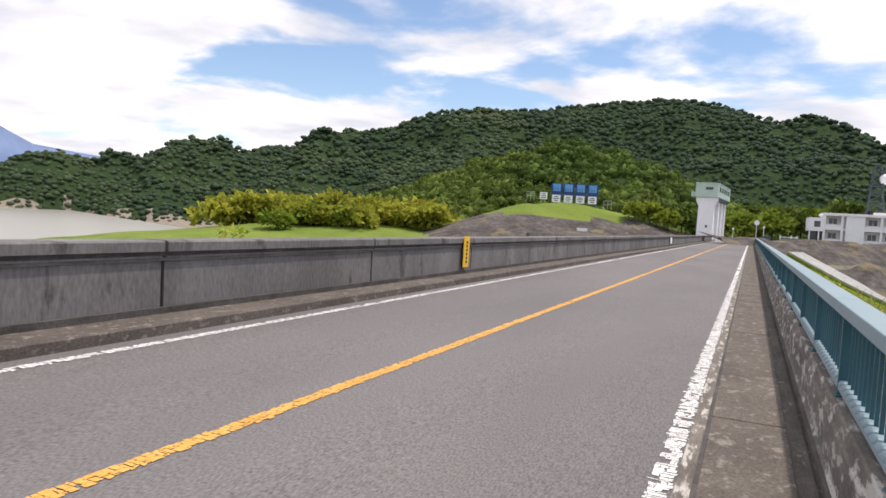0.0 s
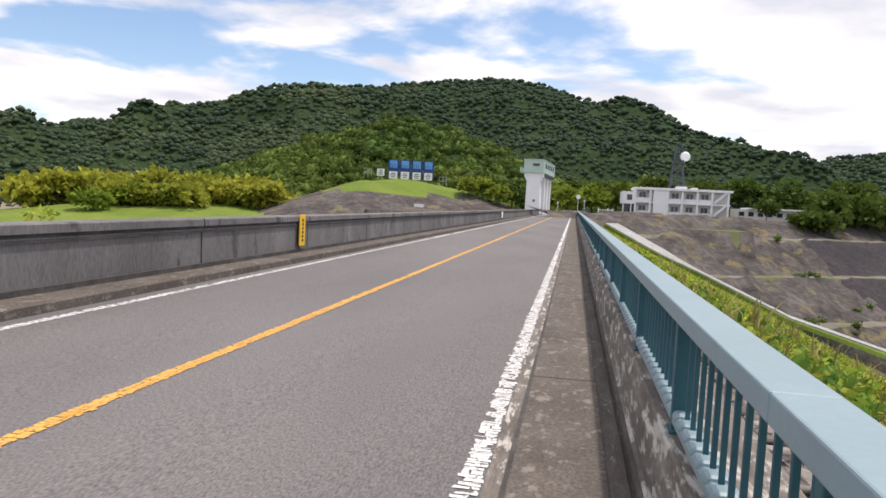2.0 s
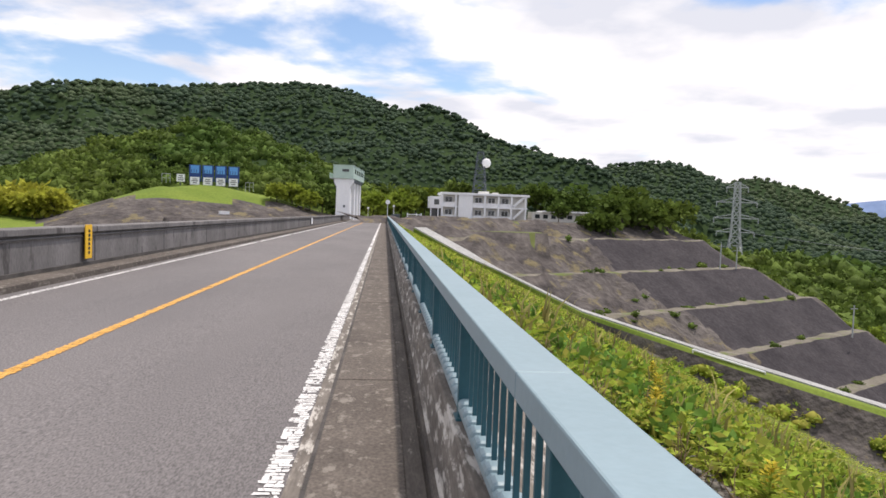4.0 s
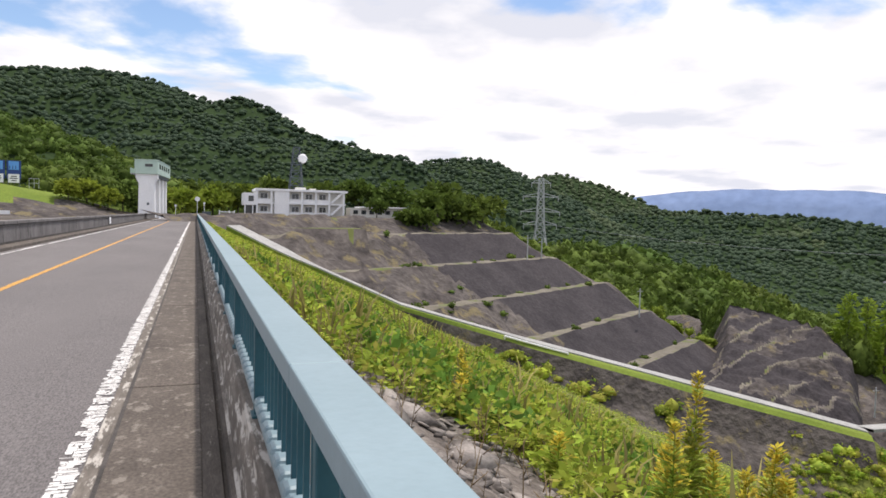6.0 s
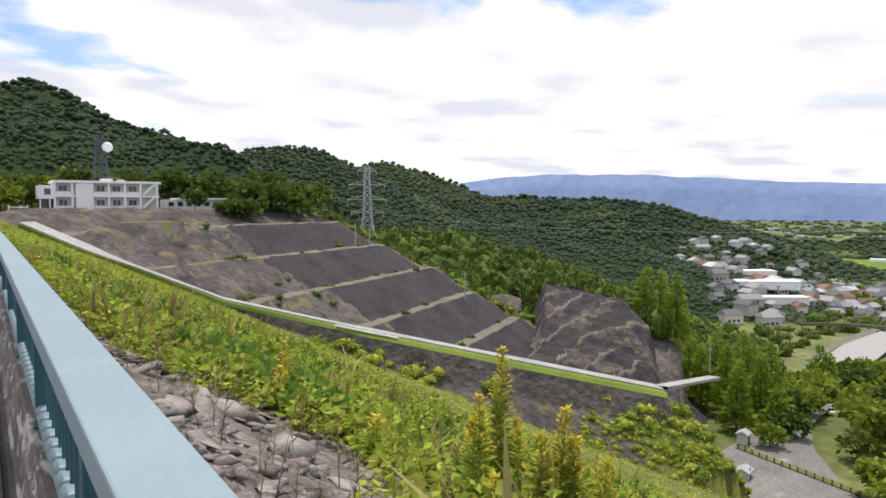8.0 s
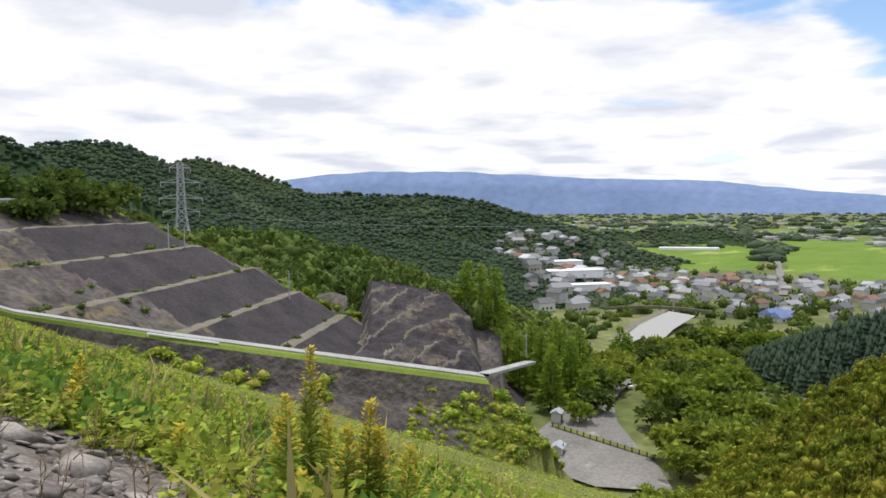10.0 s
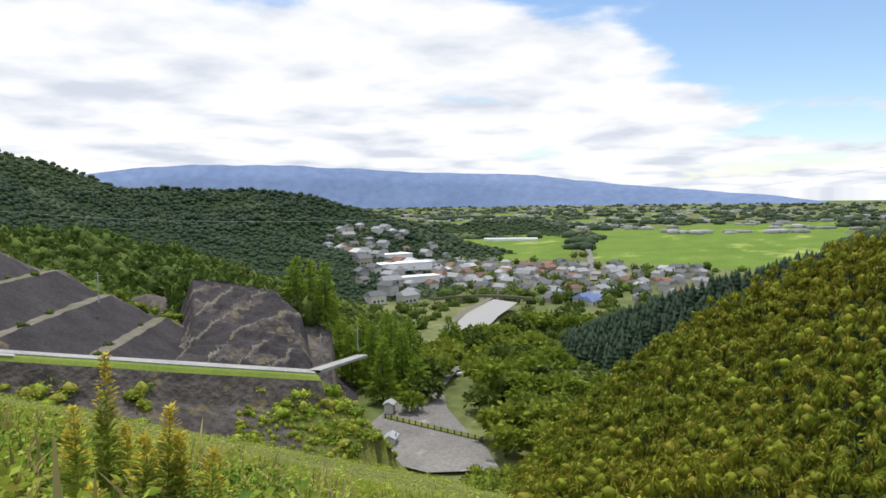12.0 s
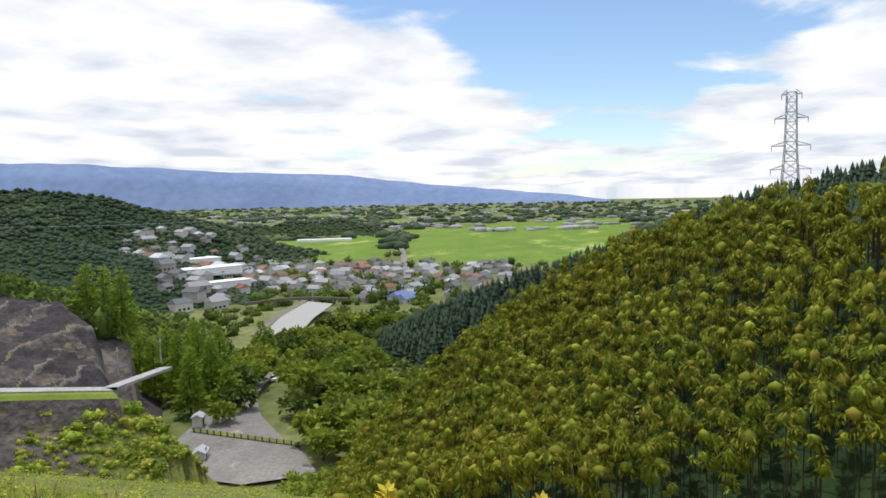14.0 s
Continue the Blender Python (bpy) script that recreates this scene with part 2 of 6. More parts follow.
CEDARS = leafy("cedars", (0.034, 0.058, 0.036), (0.048, 0.076, 0.042), big=0.01, by_amount=0.15, trans=0.0)
BROADLEAF = leafy("broadleaf", (0.065, 0.115, 0.024), (0.14, 0.185, 0.036), big=0.015, by_amount=0.4, trans=0.25)
BRIGHT_LEAF = leafy("bright_leaf", (0.16, 0.24, 0.03), (0.27, 0.31, 0.045), big=0.02, by_amount=0.3, trans=0.35)
BAMBOO = leafy("bamboo_leaf", (0.145, 0.205, 0.022), (0.25, 0.27, 0.03), big=0.06, by_amount=0.5, trans=0.2, tips=(0.29, 0.255, 0.036))
POPLAR = leafy("poplar_leaf", (0.17, 0.27, 0.03), (0.26, 0.34, 0.045), big=0.05, by_amount=0.25, trans=0.45)
WEED = leafy("weed_leaf", (0.15, 0.27, 0.035), (0.44, 0.5, 0.07), big=0.45, by_amount=0.55, trans=0.35, tips=(0.45, 0.43, 0.09))
DRY_WEED = leafy("dry_weed", (0.27, 0.24, 0.09), (0.38, 0.33, 0.13), big=0.4, by_amount=0.4, trans=0.2)
GOLDENROD = leafy("goldenrod_leaf", (0.42, 0.38, 0.04), (0.6, 0.48, 0.06), big=0.8, by_amount=0.4, trans=0.3, tips=(0.55, 0.4, 0.04))
LUSH = leafy("lush_leaf", (0.10, 0.21, 0.035), (0.21, 0.34, 0.06), big=0.5, by_amount=0.45, trans=0.3)
STALK = mat("dry_stalk", (0.16, 0.11, 0.06), (0.3, 0.22, 0.12), scale=2.0, rough=0.95, bump=0.0, fine=8.0, by="island", by_amount=0.4)
GOLD_LEAF = leafy("gold_leaf", (0.27, 0.3, 0.04), (0.42, 0.41, 0.06), big=0.05, by_amount=0.35, trans=0.4)
BARK = mat("bark", (0.05, 0.04, 0.03), (0.1, 0.085, 0.065), scale=2.0, rough=0.95, bump=0.3, fine=12.0)
ROOF_TILE = mat("roof_tiles", (0.09, 0.095, 0.105), (0.16, 0.165, 0.175), scale=0.2, rough=0.6, bump=0.0, fine=2.0, by="island", by_amount=0.6)
HOUSE_WALL = mat("house_wall", (0.28, 0.28, 0.28), (0.45, 0.45, 0.45), scale=0.05, rough=0.9, bump=0.0, fine=1.0, by="island", by_amount=0.35)


def water_material():
    k = bpy.data.materials.new("water")
    k.use_nodes = True
    b = k.node_tree.nodes["Principled BSDF"]
    b.inputs["Base Color"].default_value = (0.3, 0.29, 0.26, 1)
    b.inputs["Roughness"].default_value = 0.3
    t = k.node_tree.nodes.new("ShaderNodeTexNoise")
    t.inputs["Scale"].default_value = 0.6
    t.inputs["Detail"].default_value = 5
    bp = k.node_tree.nodes.new("ShaderNodeBump")
    bp.inputs["Strength"].default_value = 0.15
    g = k.node_tree.nodes.new("ShaderNodeNewGeometry")
    k.node_tree.links.new(g.outputs["Position"], t.inputs["Vector"])
    k.node_tree.links.new(t.outputs["Fac"], bp.inputs["Height"])
    k.node_tree.links.new(bp.outputs[0], b.inputs["Normal"])
    return k


WATER = water_material()


# ---------------------------------------------------------------- mesh helpers
def mesh_object(name, V, F, material, parent=None, smooth=False, face_mats=None):
    """An object from arrays of corners (n x 3) and faces (lists or an n x k array)."""
    me = bpy.data.meshes.new(name)
    if isinstance(F, np.ndarray):
        k = F.shape[1]
        me.vertices.add(len(V))
        me.vertices.foreach_set("co", np.asarray(V, dtype=np.float32).ravel())
        me.loops.add(F.size)
        me.loops.foreach_set("vertex_index", F.astype(np.int32).ravel())
        me.polygons.add(len(F))
        me.polygons.foreach_set("loop_start", np.arange(0, F.size, k, dtype=np.int32))
        me.polygons.foreach_set("loop_total", np.full(len(F), k, dtype=np.int32))
        me.update(calc_edges=True)
    else:
        me.from_pydata([tuple(v) for v in V], [], F)
        me.update()
    for mm in material if isinstance(material, (list, tuple)) else [material]:
        me.materials.append(mm)
    if face_mats is not None:
        me.polygons.foreach_set("material_index", np.asarray(face_mats, dtype=np.int32))
    if smooth:
        me.polygons.foreach_set("use_smooth", np.ones(len(me.polygons), dtype=bool))
    ob = new(name, me)
    if parent is not None:
        ob.parent = parent
    return ob


def part(name, bm, material, parent, label="", smooth=False):
    me = bpy.data.meshes.new(name)
    bm.normal_update()
    bm.to_mesh(me)
    bm.free()
    me.materials.append(material)
    if smooth:
        for p in me.polygons:
            p.use_smooth = True
    ob = new(name, me)
    if parent is not None:
        ob.parent = parent
    if label:
        tagged(ob, label)
    return ob


def thing(name, m, label, category, group="", kind=""):
    e = new(name)
    e.matrix_world = m
    return tagged(e, label, category, group, kind)


def box(bm, x0, x1, y0, y1, z0, z1, bevel=0.0):
    r = bmesh.ops.create_cube(bm, size=1.0)
    for v in r["verts"]:
        v.co = Vector((x0 + (v.co.x + 0.5) * (x1 - x0), y0 + (v.co.y + 0.5) * (y1 - y0), z0 + (v.co.z + 0.5) * (z1 - z0)))
    if bevel > 0:
        es = list({e for v in r["verts"] for e in v.link_edges})
        bmesh.ops.bevel(bm, geom=es, offset=bevel, segments=2, profile=0.5, affect="EDGES")
    return bm


def boxed(*a, bevel=0.0):
    return box(bmesh.new(), *a, bevel=bevel)


def beam(bm, p, q, w):
    """A square bar from p to q."""
    p, q = Vector(p), Vector(q)
    d = q - p
    r = bmesh.ops.create_cube(bm, size=1.0)
    m = Matrix.Translation((p + q) / 2) @ d.to_track_quat("Z", "Y").to_matrix().to_4x4() @ Matrix.Diagonal((w, w, d.length, 1))
    bmesh.ops.transform(bm, matrix=m, verts=r["verts"])
    return bm


def rod(bm, p, q, r0, r1, seg=8):
    p, q = Vector(p), Vector(q)
    d = q - p
    r = bmesh.ops.create_cone(bm, cap_ends=True, segments=seg, radius1=r0, radius2=r1, depth=d.length)
    bmesh.ops.transform(bm, matrix=Matrix.Translation((p + q) / 2) @ d.to_track_quat("Z", "Y").to_matrix().to_4x4(), verts=r["verts"])
    return bm


def extrude_profile(prof, y0, y1, step=4.0):
    """A strip of the cross-section prof [(x, z), ...] laid along y."""
    ys = np.linspace(y0, y1, max(2, int((y1 - y0) / step) + 1))
    V, F = [], []
    k = len(prof)
    for y in ys:
        V += [(x, y, z) for x, z in prof]
    for i in range(len(ys) - 1):
        for j in range(k - 1):
            a = i * k + j
            F.append((a, a + 1, a + k + 1, a + k))
    return V, F


# ---------------------------------------------------------------- the lie of the land
def tent(X, Y, pts, slope, slope2=None):
    """A ridge along a line of points, falling away to both sides (slope2: on the far side of the line's left hand)."""
    best = np.full(X.shape, -1e9)
    for (x0, y0, z0), (x1, y1, z1) in zip(pts[:-1], pts[1:]):
        dx, dy = x1 - x0, y1 - y0
        t = np.clip(((X - x0) * dx + (Y - y0) * dy) / (dx * dx + dy * dy), 0, 1)
        d = np.hypot(X - x0 - t * dx, Y - y0 - t * dy)
        s = slope
        if slope2 is not None:
            side = (X - x0) * dy - (Y - y0) * dx
            s = np.where(side > 0, slope, slope2)
        best = np.maximum(best, z0 + t * (z1 - z0) - s * d)
    return best


def fbm(X, Y, scale, octaves=4, seed=0):
    rng = np.random.RandomState(seed)
    out, amp = np.zeros(X.shape), 1.0
    for o in range(octaves):
        for k in range(5):
            a, ph = rng.uniform(0, 2 * math.pi), rng.uniform(0, 2 * math.pi)
            f = 2 * math.pi / scale * (2 ** o) * rng.uniform(0.7, 1.4)
            out += amp * np.sin((X * math.cos(a) + Y * math.sin(a)) * f + ph + 1.3 * np.sin((X * math.sin(a) - Y * math.cos(a)) * f * 0.6 + ph * 2)) / 5
        amp *= 0.5
    return out


DAM_SLOPE = 0.46
ROAD_PTS = [(6, 112, -0.8), (14.8, 104, -5.3), (29.8, 100.7, -12.0), (48.2, 96.6, -17.2), (69.4, 87.9, -22.6), (92.6, 73.1, -28.2)]
MAIN = [P(-62, 1.5, 560), P(-50, 2.4, 600), P(-46.7, 3.5, 620), P(-42.3, 4.4, 640), P(-39.7, 4.0, 650), P(-37, 4.4, 650), P(-34, 6.0, 660), P(-31, 6.7, 670), P(-28.3, 7.7, 680), P(-23.7, 8.6, 690),
        P(-19, 9.0, 700), P(-14.6, 9.4, 700), P(-8.1, 9.95, 700), P(-2.7, 9.85, 690), P(1.6, 8.35, 670), P(3.4, 8.45, 660), P(5.7, 7.5, 640), P(8.3, 6.2, 620), P(11.8, 5.5, 600), P(14.5, 4.5, 590), P(16.6, 2.9, 580), P(18.5, 0.5, 560)]
KNOLL = [P(-27, 2.6, 330), P(-24.7, 3.5, 330), P(-19, 5.8, 335), P(-13.8, 7.1, 340), P(-10.2, 6.6, 330), P(-7.4, 5.6, 320), P(-4.6, 4.2, 310), P(2, 1.5, 300)]
SECOND = [P(15.5, 2.6, 800), P(17.3, 3.6, 800), P(18.7, 4.7, 800), P(21, 4.95, 800), P(23.3, 4.8, 800), P(26, 3.6, 800), P(29, 0.5, 800)]
THIRD = [P(24.5, 2.2, 1000), P(26.4, 3.3, 1000), P(28.8, 3.9, 1000), P(33, 2.6, 1000), P(35.7, 1.6, 1000), P(38, 0.3, 1000)]
NEAR_WOOD = [P(12, -0.6, 215), P(20, 0.6, 225), P(26.4, -2.0, 240), P(32, -2.0, 255), P(36, -2.3, 265), P(42, -4.0, 275), P(47, -6.0, 275), P(50.5, -9.0, 262)]
RIDGE_B = [P(30, 1.2, 900), P(36.6, 1.15, 900), P(46.6, 1.05, 900), P(49, 0.7, 890), P(52, 0.2, 880), P(54.2, -0.5, 860), P(56, -1.7, 880), P(57.4, -3.5, 900)]
RIDGE_BB = [P(26, -0.3, 480), P(33, -0.6, 500), P(41, -1.0, 520), P(48, -2.0, 520), P(51, -3.5, 520)]
RIDGE_C = [P(51, -2.9, 1250), P(58, -2.6, 1250), P(63, -2.35, 1250), P(69, -2.1, 1250), P(71.2, -2.9, 1250)]
RIGHT_HILL = [P(140, 9, 50), P(125, 5.0, 62), P(112, 1.8, 76), P(109.5, 1.0, 80), P(102.5, -0.2, 90), P(97.4, -1.4, 97), P(93.2, -3.3, 102), P(88.4, -5.6, 107), P(82.4, -9.2, 112), P(79, -12.0, 114), P(74.75, -15.2, 115), P(71.8, -18.4, 112), P(68.5, -22.0, 108)]
CEDAR_RIDGE = [P(125, 6.5, 190), P(112, 2.4, 230), P(106, 1.3, 240), P(102, 0.3, 245), P(97, -1.6, 245), P(92, -3.4, 240), P(87, -5.5, 235), P(83, -6.4, 228), P(80, -8.4, 220), P(77.3, -11.8, 212)]
LEFT_BUSH = [P(-47, -3.0, 185), P(-41, -1.9, 190), P(-37, -1.3, 190), P(-32, -1.0, 190), P(-27, -1.0, 185), P(-24, -1.7, 180)]
SIGN_HILL = [P(-20, -0.2, 178), P(-17, 1.6, 186), P(-13, 1.75, 190), P(-9.5, 1.2, 190), P(-5, 0.0, 190)]
ROCK_SPUR = [P(38.5, -6.2, 205), P(43, -6.6, 188), P(47, -7.8, 175), P(50, -8.4, 168), P(51.2, -10.5, 160), P(51.5, -13, 150)]


def terraces(X, Y):
    s = 0.555 * X - 0.83 * Y
    u = (s + 88.7) / 11.1
    k = np.floor(u)
    f = np.clip((u - k) / 0.74, 0, 1)
    h = -1.9 - 5.6 * (k + f)
    h = np.where(u < 0, 1.0 - 2.9 * np.clip((u + 0.8) / 0.6, 0, 1), h)
    return np.maximum(h, -60) + 0.25 * fbm(X, Y, 9, 3, 5), u - k, u


def hill_top(X, Y):
    """The top of the bamboo on the near abutment: falls from the spur's crest towards the dam."""
    az, d = np.degrees(np.arctan2(X, Y)), np.hypot(X, Y)
    a = np.array([math.degrees(math.atan2(p[0], p[1])) for p in RIGHT_HILL])
    dr = np.array([math.hypot(p[0], p[1]) for p in RIGHT_HILL])
    er = np.array([math.degrees(math.atan2(p[2] - 1.7, math.hypot(p[0], p[1]))) for p in RIGHT_HILL])
    k = np.argsort(a)
    D, E = np.interp(az, a[k], dr[k]), np.interp(az, a[k], er[k])
    f = np.clip((d - 40) / (D - 40), 0, 1)
    el = -25 + (E + 25) * f ** 0.8
    z = 1.7 + d * np.tan(np.radians(el))
    return np.where(d <= D, z, z - 0.5 * (d - D)) - 3.0 * np.clip(69 - az, 0, 50)


def land(X, Y):
    """Height of the ground, and what covers it."""
    X, Y = np.asarray(X, float), np.asarray(Y, float)
    R = np.hypot(X, Y)
    # valley floor falling away down the valley, the plain beyond; the lake's basin upstream
    floor = np.interp(R, [0, 120, 170, 300, 500, 900, 6000], [-46, -46, -46.5, -57, -68, -72, -74])
    basin = np.interp(-X, [0, 8, 30, 60, 200, 500, 900], [-0.9, -0.9, -7, -14, -16, -14, -6])
    base = np.where(X > 0, floor, basin)
    base = np.where((Y > 120) & (np.abs(X) < 30), np.maximum(base, -0.9), base)
    cover = np.where(X > 0, 1, 2)  # 0 grass 1 soil 2 shore 3 forest 4 rock 5 bench 6 shotcrete 7 lawn 8 far

    def up(h, c, where=None):
        nonlocal base, cover
        take = h > base
        if where is not None:
            take &= where
        base = np.where(take, h, base)
        cover = np.where(take, c, cover)

    n1 = fbm(X, Y, 120, 4, 1)
    AZ = np.degrees(np.arctan2(X, Y)) + 1.2 * fbm(X, Y, 300, 2, 31)
    RR = R * (1 + 0.03 * fbm(X, Y, 200, 2, 32))
    west = (AZ > 57.5) & (AZ < 72.3) & (RR > 760) & (RR < 1150)
    eastf = (AZ > 73.8) & (AZ < 92) & (RR > 730 - 5 * (AZ - 74)) & (RR < 1350 + 25 * (AZ - 74))
    cover = np.where((X > 0) & (west | eastf), 8, cover)
    far = (X > 0) & (R > 1400) & (fbm(X, Y, 500, 3, 33) > 0.4)
    cover = np.where(far, 8, cover)
    n2 = fbm(X, Y, 30, 3, 2)
    rough = np.clip(R / 500, 0.1, 1.3)
    crest = tent(X, Y, MAIN, 0.0) - tent(X, Y, MAIN, 0.52, 0.40)
    spur = np.clip(crest / 60, 0, 1)
    up(tent(X, Y, MAIN, 0.52, 0.40) + ((1.5 + 9 * spur) * n1 + (0.6 + 1.4 * spur) * n2) * rough - 1.0 + 9 * spur * fbm(X, Y, 260, 2, 35), 3)
    up(tent(X, Y, KNOLL, 0.42) + 2.5 * n1 + 1.0 * n2 - 6, 3)
    up(tent(X, Y, SECOND, 0.5) + 1.5 * n1 - 1.5, 3)
    up(tent(X, Y, THIRD, 0.5) + 1.5 * n1 - 1.5, 3)
    up(tent(X, Y, RIDGE_B, 0.32) + 5 * n1 - 5, 3)
    up(tent(X, Y, RIDGE_BB, 0.3) + 3 * n1 - 8, 3)
    up(tent(X, Y, RIDGE_C, 0.3) + 2 * n1 - 1, 3)
    up(tent(X, Y, NEAR_WOOD, 0.42) + 1.2 * n1 + 0.7 * n2 - 3, 3)
    up(tent(X, Y, ROCK_SPUR, 0.85, 0.5) + 0.6 * n2 - 3.0, 4, (AZ < 53) & (AZ > 36) & (R < 215))
    up(tent(X, Y, CEDAR_RIDGE, 0.45) + 1.0 * n1 - 7.5, 3)
    up(hill_top(X, Y) - 8.5, 3, (np.degrees(np.arctan2(X, Y)) > 66) & (X > 10) & (R < 230))
    up(tent(X, Y, LEFT_BUSH, 0.13) + 0.3 * n2, 7, (X < -40) & (R < 260))
    sh = tent(X, Y, SIGN_HILL, 0.34)
    up(sh + 0.15 * n2, np.where(sh > tent(X, Y, SIGN_HILL, 0.0) - 5.0, 7, 4), (X < -8) & (R < 260))
    # the far end of the dam: yard, and the cut slopes stepping down from it
    th, ft, u = terraces(X, Y)
    inside = (X > 2) & (Y > 60) & (u < 9)
    east = 0.83 * X + 0.555 * Y  # along the benches
    lim = 150 + 3.0 * np.clip(u, 0, 9) + 6 * fbm(X, Y, 40, 2, 9)
    th2 = th - 0.9 * np.clip(east - lim, 0, 100)
    c = np.where(ft > 0.76, 5, np.where((east > 108 + 5 * n2) & (east < lim - 3), 6, 4))
    c = np.where(u < -0.15, 4, c)
    up(th2 - 1.6, 4, inside & (u > -0.9))
    up(np.where((Y > 128) & (Y < 215) & (X > -40) & (X < 68) & ((u < -0.8) | (X < 4)), np.where(X < 2, np.interp(X, [-9, -2], [-0.5, -0.4]), np.interp(X, [2, 8], [-0.4, 1.0])), -99), 4)
    rd = tent(X, Y, ROAD_PTS, 0.7)
    rd = rd - 0.9 * np.clip(X - 93, 0, 60)
    up(rd + 0.15, np.where((rd > tent(X, Y, ROAD_PTS, 0.0) - 2.6) | (X > 80), 0, 4))
    # upstream shoulder of the far abutment
    up(np.where((X < -9) & (X > -70) & (Y > 90), -1.2 - 0.12 * np.clip(-X - 12, 0, 60) - 0.25 * np.clip(130 - Y, 0, 40), -99), 4)
    # keep clear of the dam itself
    under = (X > -8.5) & (X < 116) & (Y > -90) & (Y < 112)
    dam = np.where(X < 1.3, -0.9, np.maximum(-DAM_SLOPE * (X - 1.3) - 1.0, -46.4))
    hill = (Y > 60) & (X > 2) | (X > 18) & (Y < 40)
    base = np.where(under & ~hill, np.minimum(base, dam), base)
    base = np.where(under & (X < 3), np.minimum(base, -0.9), base)
    return base, cover


def cut_slope():
    """The stepped cutting on the far abutment: dark sprayed faces between pale benches."""
    us = []
    for k in range(0, 9):
        us += [k + q for q in (0.0, 0.15, 0.3, 0.45, 0.6, 0.72, 0.74, 0.745, 0.87, 0.99)]
    us = np.array([-1.4, -0.85, -0.8, -0.6, -0.4, -0.2, -0.1] + us)
    es = np.arange(60, 200, 1.1)
    U, E = np.meshgrid(us, es, indexing="ij")
    S = U * 11.1 - 88.7
    X, Y = 0.555 * S + 0.83 * E, -0.83 * S + 0.555 * E
    h, ft, u = terraces(X, Y)
    n2 = fbm(X, Y, 30, 3, 2)
    lim = 150 + 3.0 * np.clip(U, 0, 9) + 6 * fbm(X, Y, 40, 2, 9)
    face = (ft > 0.02) & (ft < 0.74)
    h = h + np.where(face, 0.95 * fbm(X, Y, 7, 4, 12) * (E < 108 + 5 * n2) + 0.12 * fbm(X, Y, 3, 3, 13), 0.0)
    Z = h - 0.9 * np.clip(E - lim, 0, 100)
    V = np.stack([X, Y, Z], -1).reshape(-1, 3)
    ne = len(es)
    i, j = np.meshgrid(np.arange(len(us) - 1), np.arange(ne - 1), indexing="ij")
    F = np.stack([i * ne + j, i * ne + j + 1, (i + 1) * ne + j + 1, (i + 1) * ne + j], -1).reshape(-1, 4)
    fu, fe, fn = U[:-1, :-1] + 0.01, E[:-1, :-1], n2[:-1, :-1]
    fr = fu - np.floor(fu)
    c = np.where((fr > 0.735) & (fu > -0.1), 1, np.where((fe > 106 + 6 * fn) & (fe < lim[:-1, :-1] - 2) & (fu > 0), 2, 0))
    c = np.where(fe > lim[:-1, :-1] + 4, 3, c)
    tagged(mesh_object("cut_slope", V, F, [ROCK_CUT, BENCH, MESH_CUT, GRASS], face_mats=c.reshape(-1)), "stepped rock cutting with dark sprayed faces and pale benches", "slope", kind="structure")


def build_ground():
    nr, na = 300, 720
    r = np.concatenate([[0.0], np.geomspace(4.0, 4900, nr)])
    az = np.linspace(0, 2 * math.pi, na, endpoint=False)
    Rg, A = np.meshgrid(r[1:], az, indexing="ij")
    X, Y = Rg * np.sin(A), Rg * np.cos(A)
    Z, C = land(X, Y)
    V = np.stack([X, Y, Z], -1).reshape(-1, 3)
    i, j = np.meshgrid(np.arange(nr - 1), np.arange(na), indexing="ij")
    j2 = (j + 1) % na
    F = np.stack([i * na + j, i * na + j2, (i + 1) * na + j2, (i + 1) * na + j], -1).reshape(-1, 4)
    fm = C[:-1].reshape(-1)
    ob = mesh_object("ground", V, F[:, ::-1], [GRASS, SOIL, SHORE, FOREST_FLOOR, ROCK_CUT, BENCH, MESH_CUT, LAWN, PADDY], smooth=True, face_mats=fm)
    tagged(ob, "valley ground with wooded hills, cut rock slopes and a green plain", "ground", kind="structure")


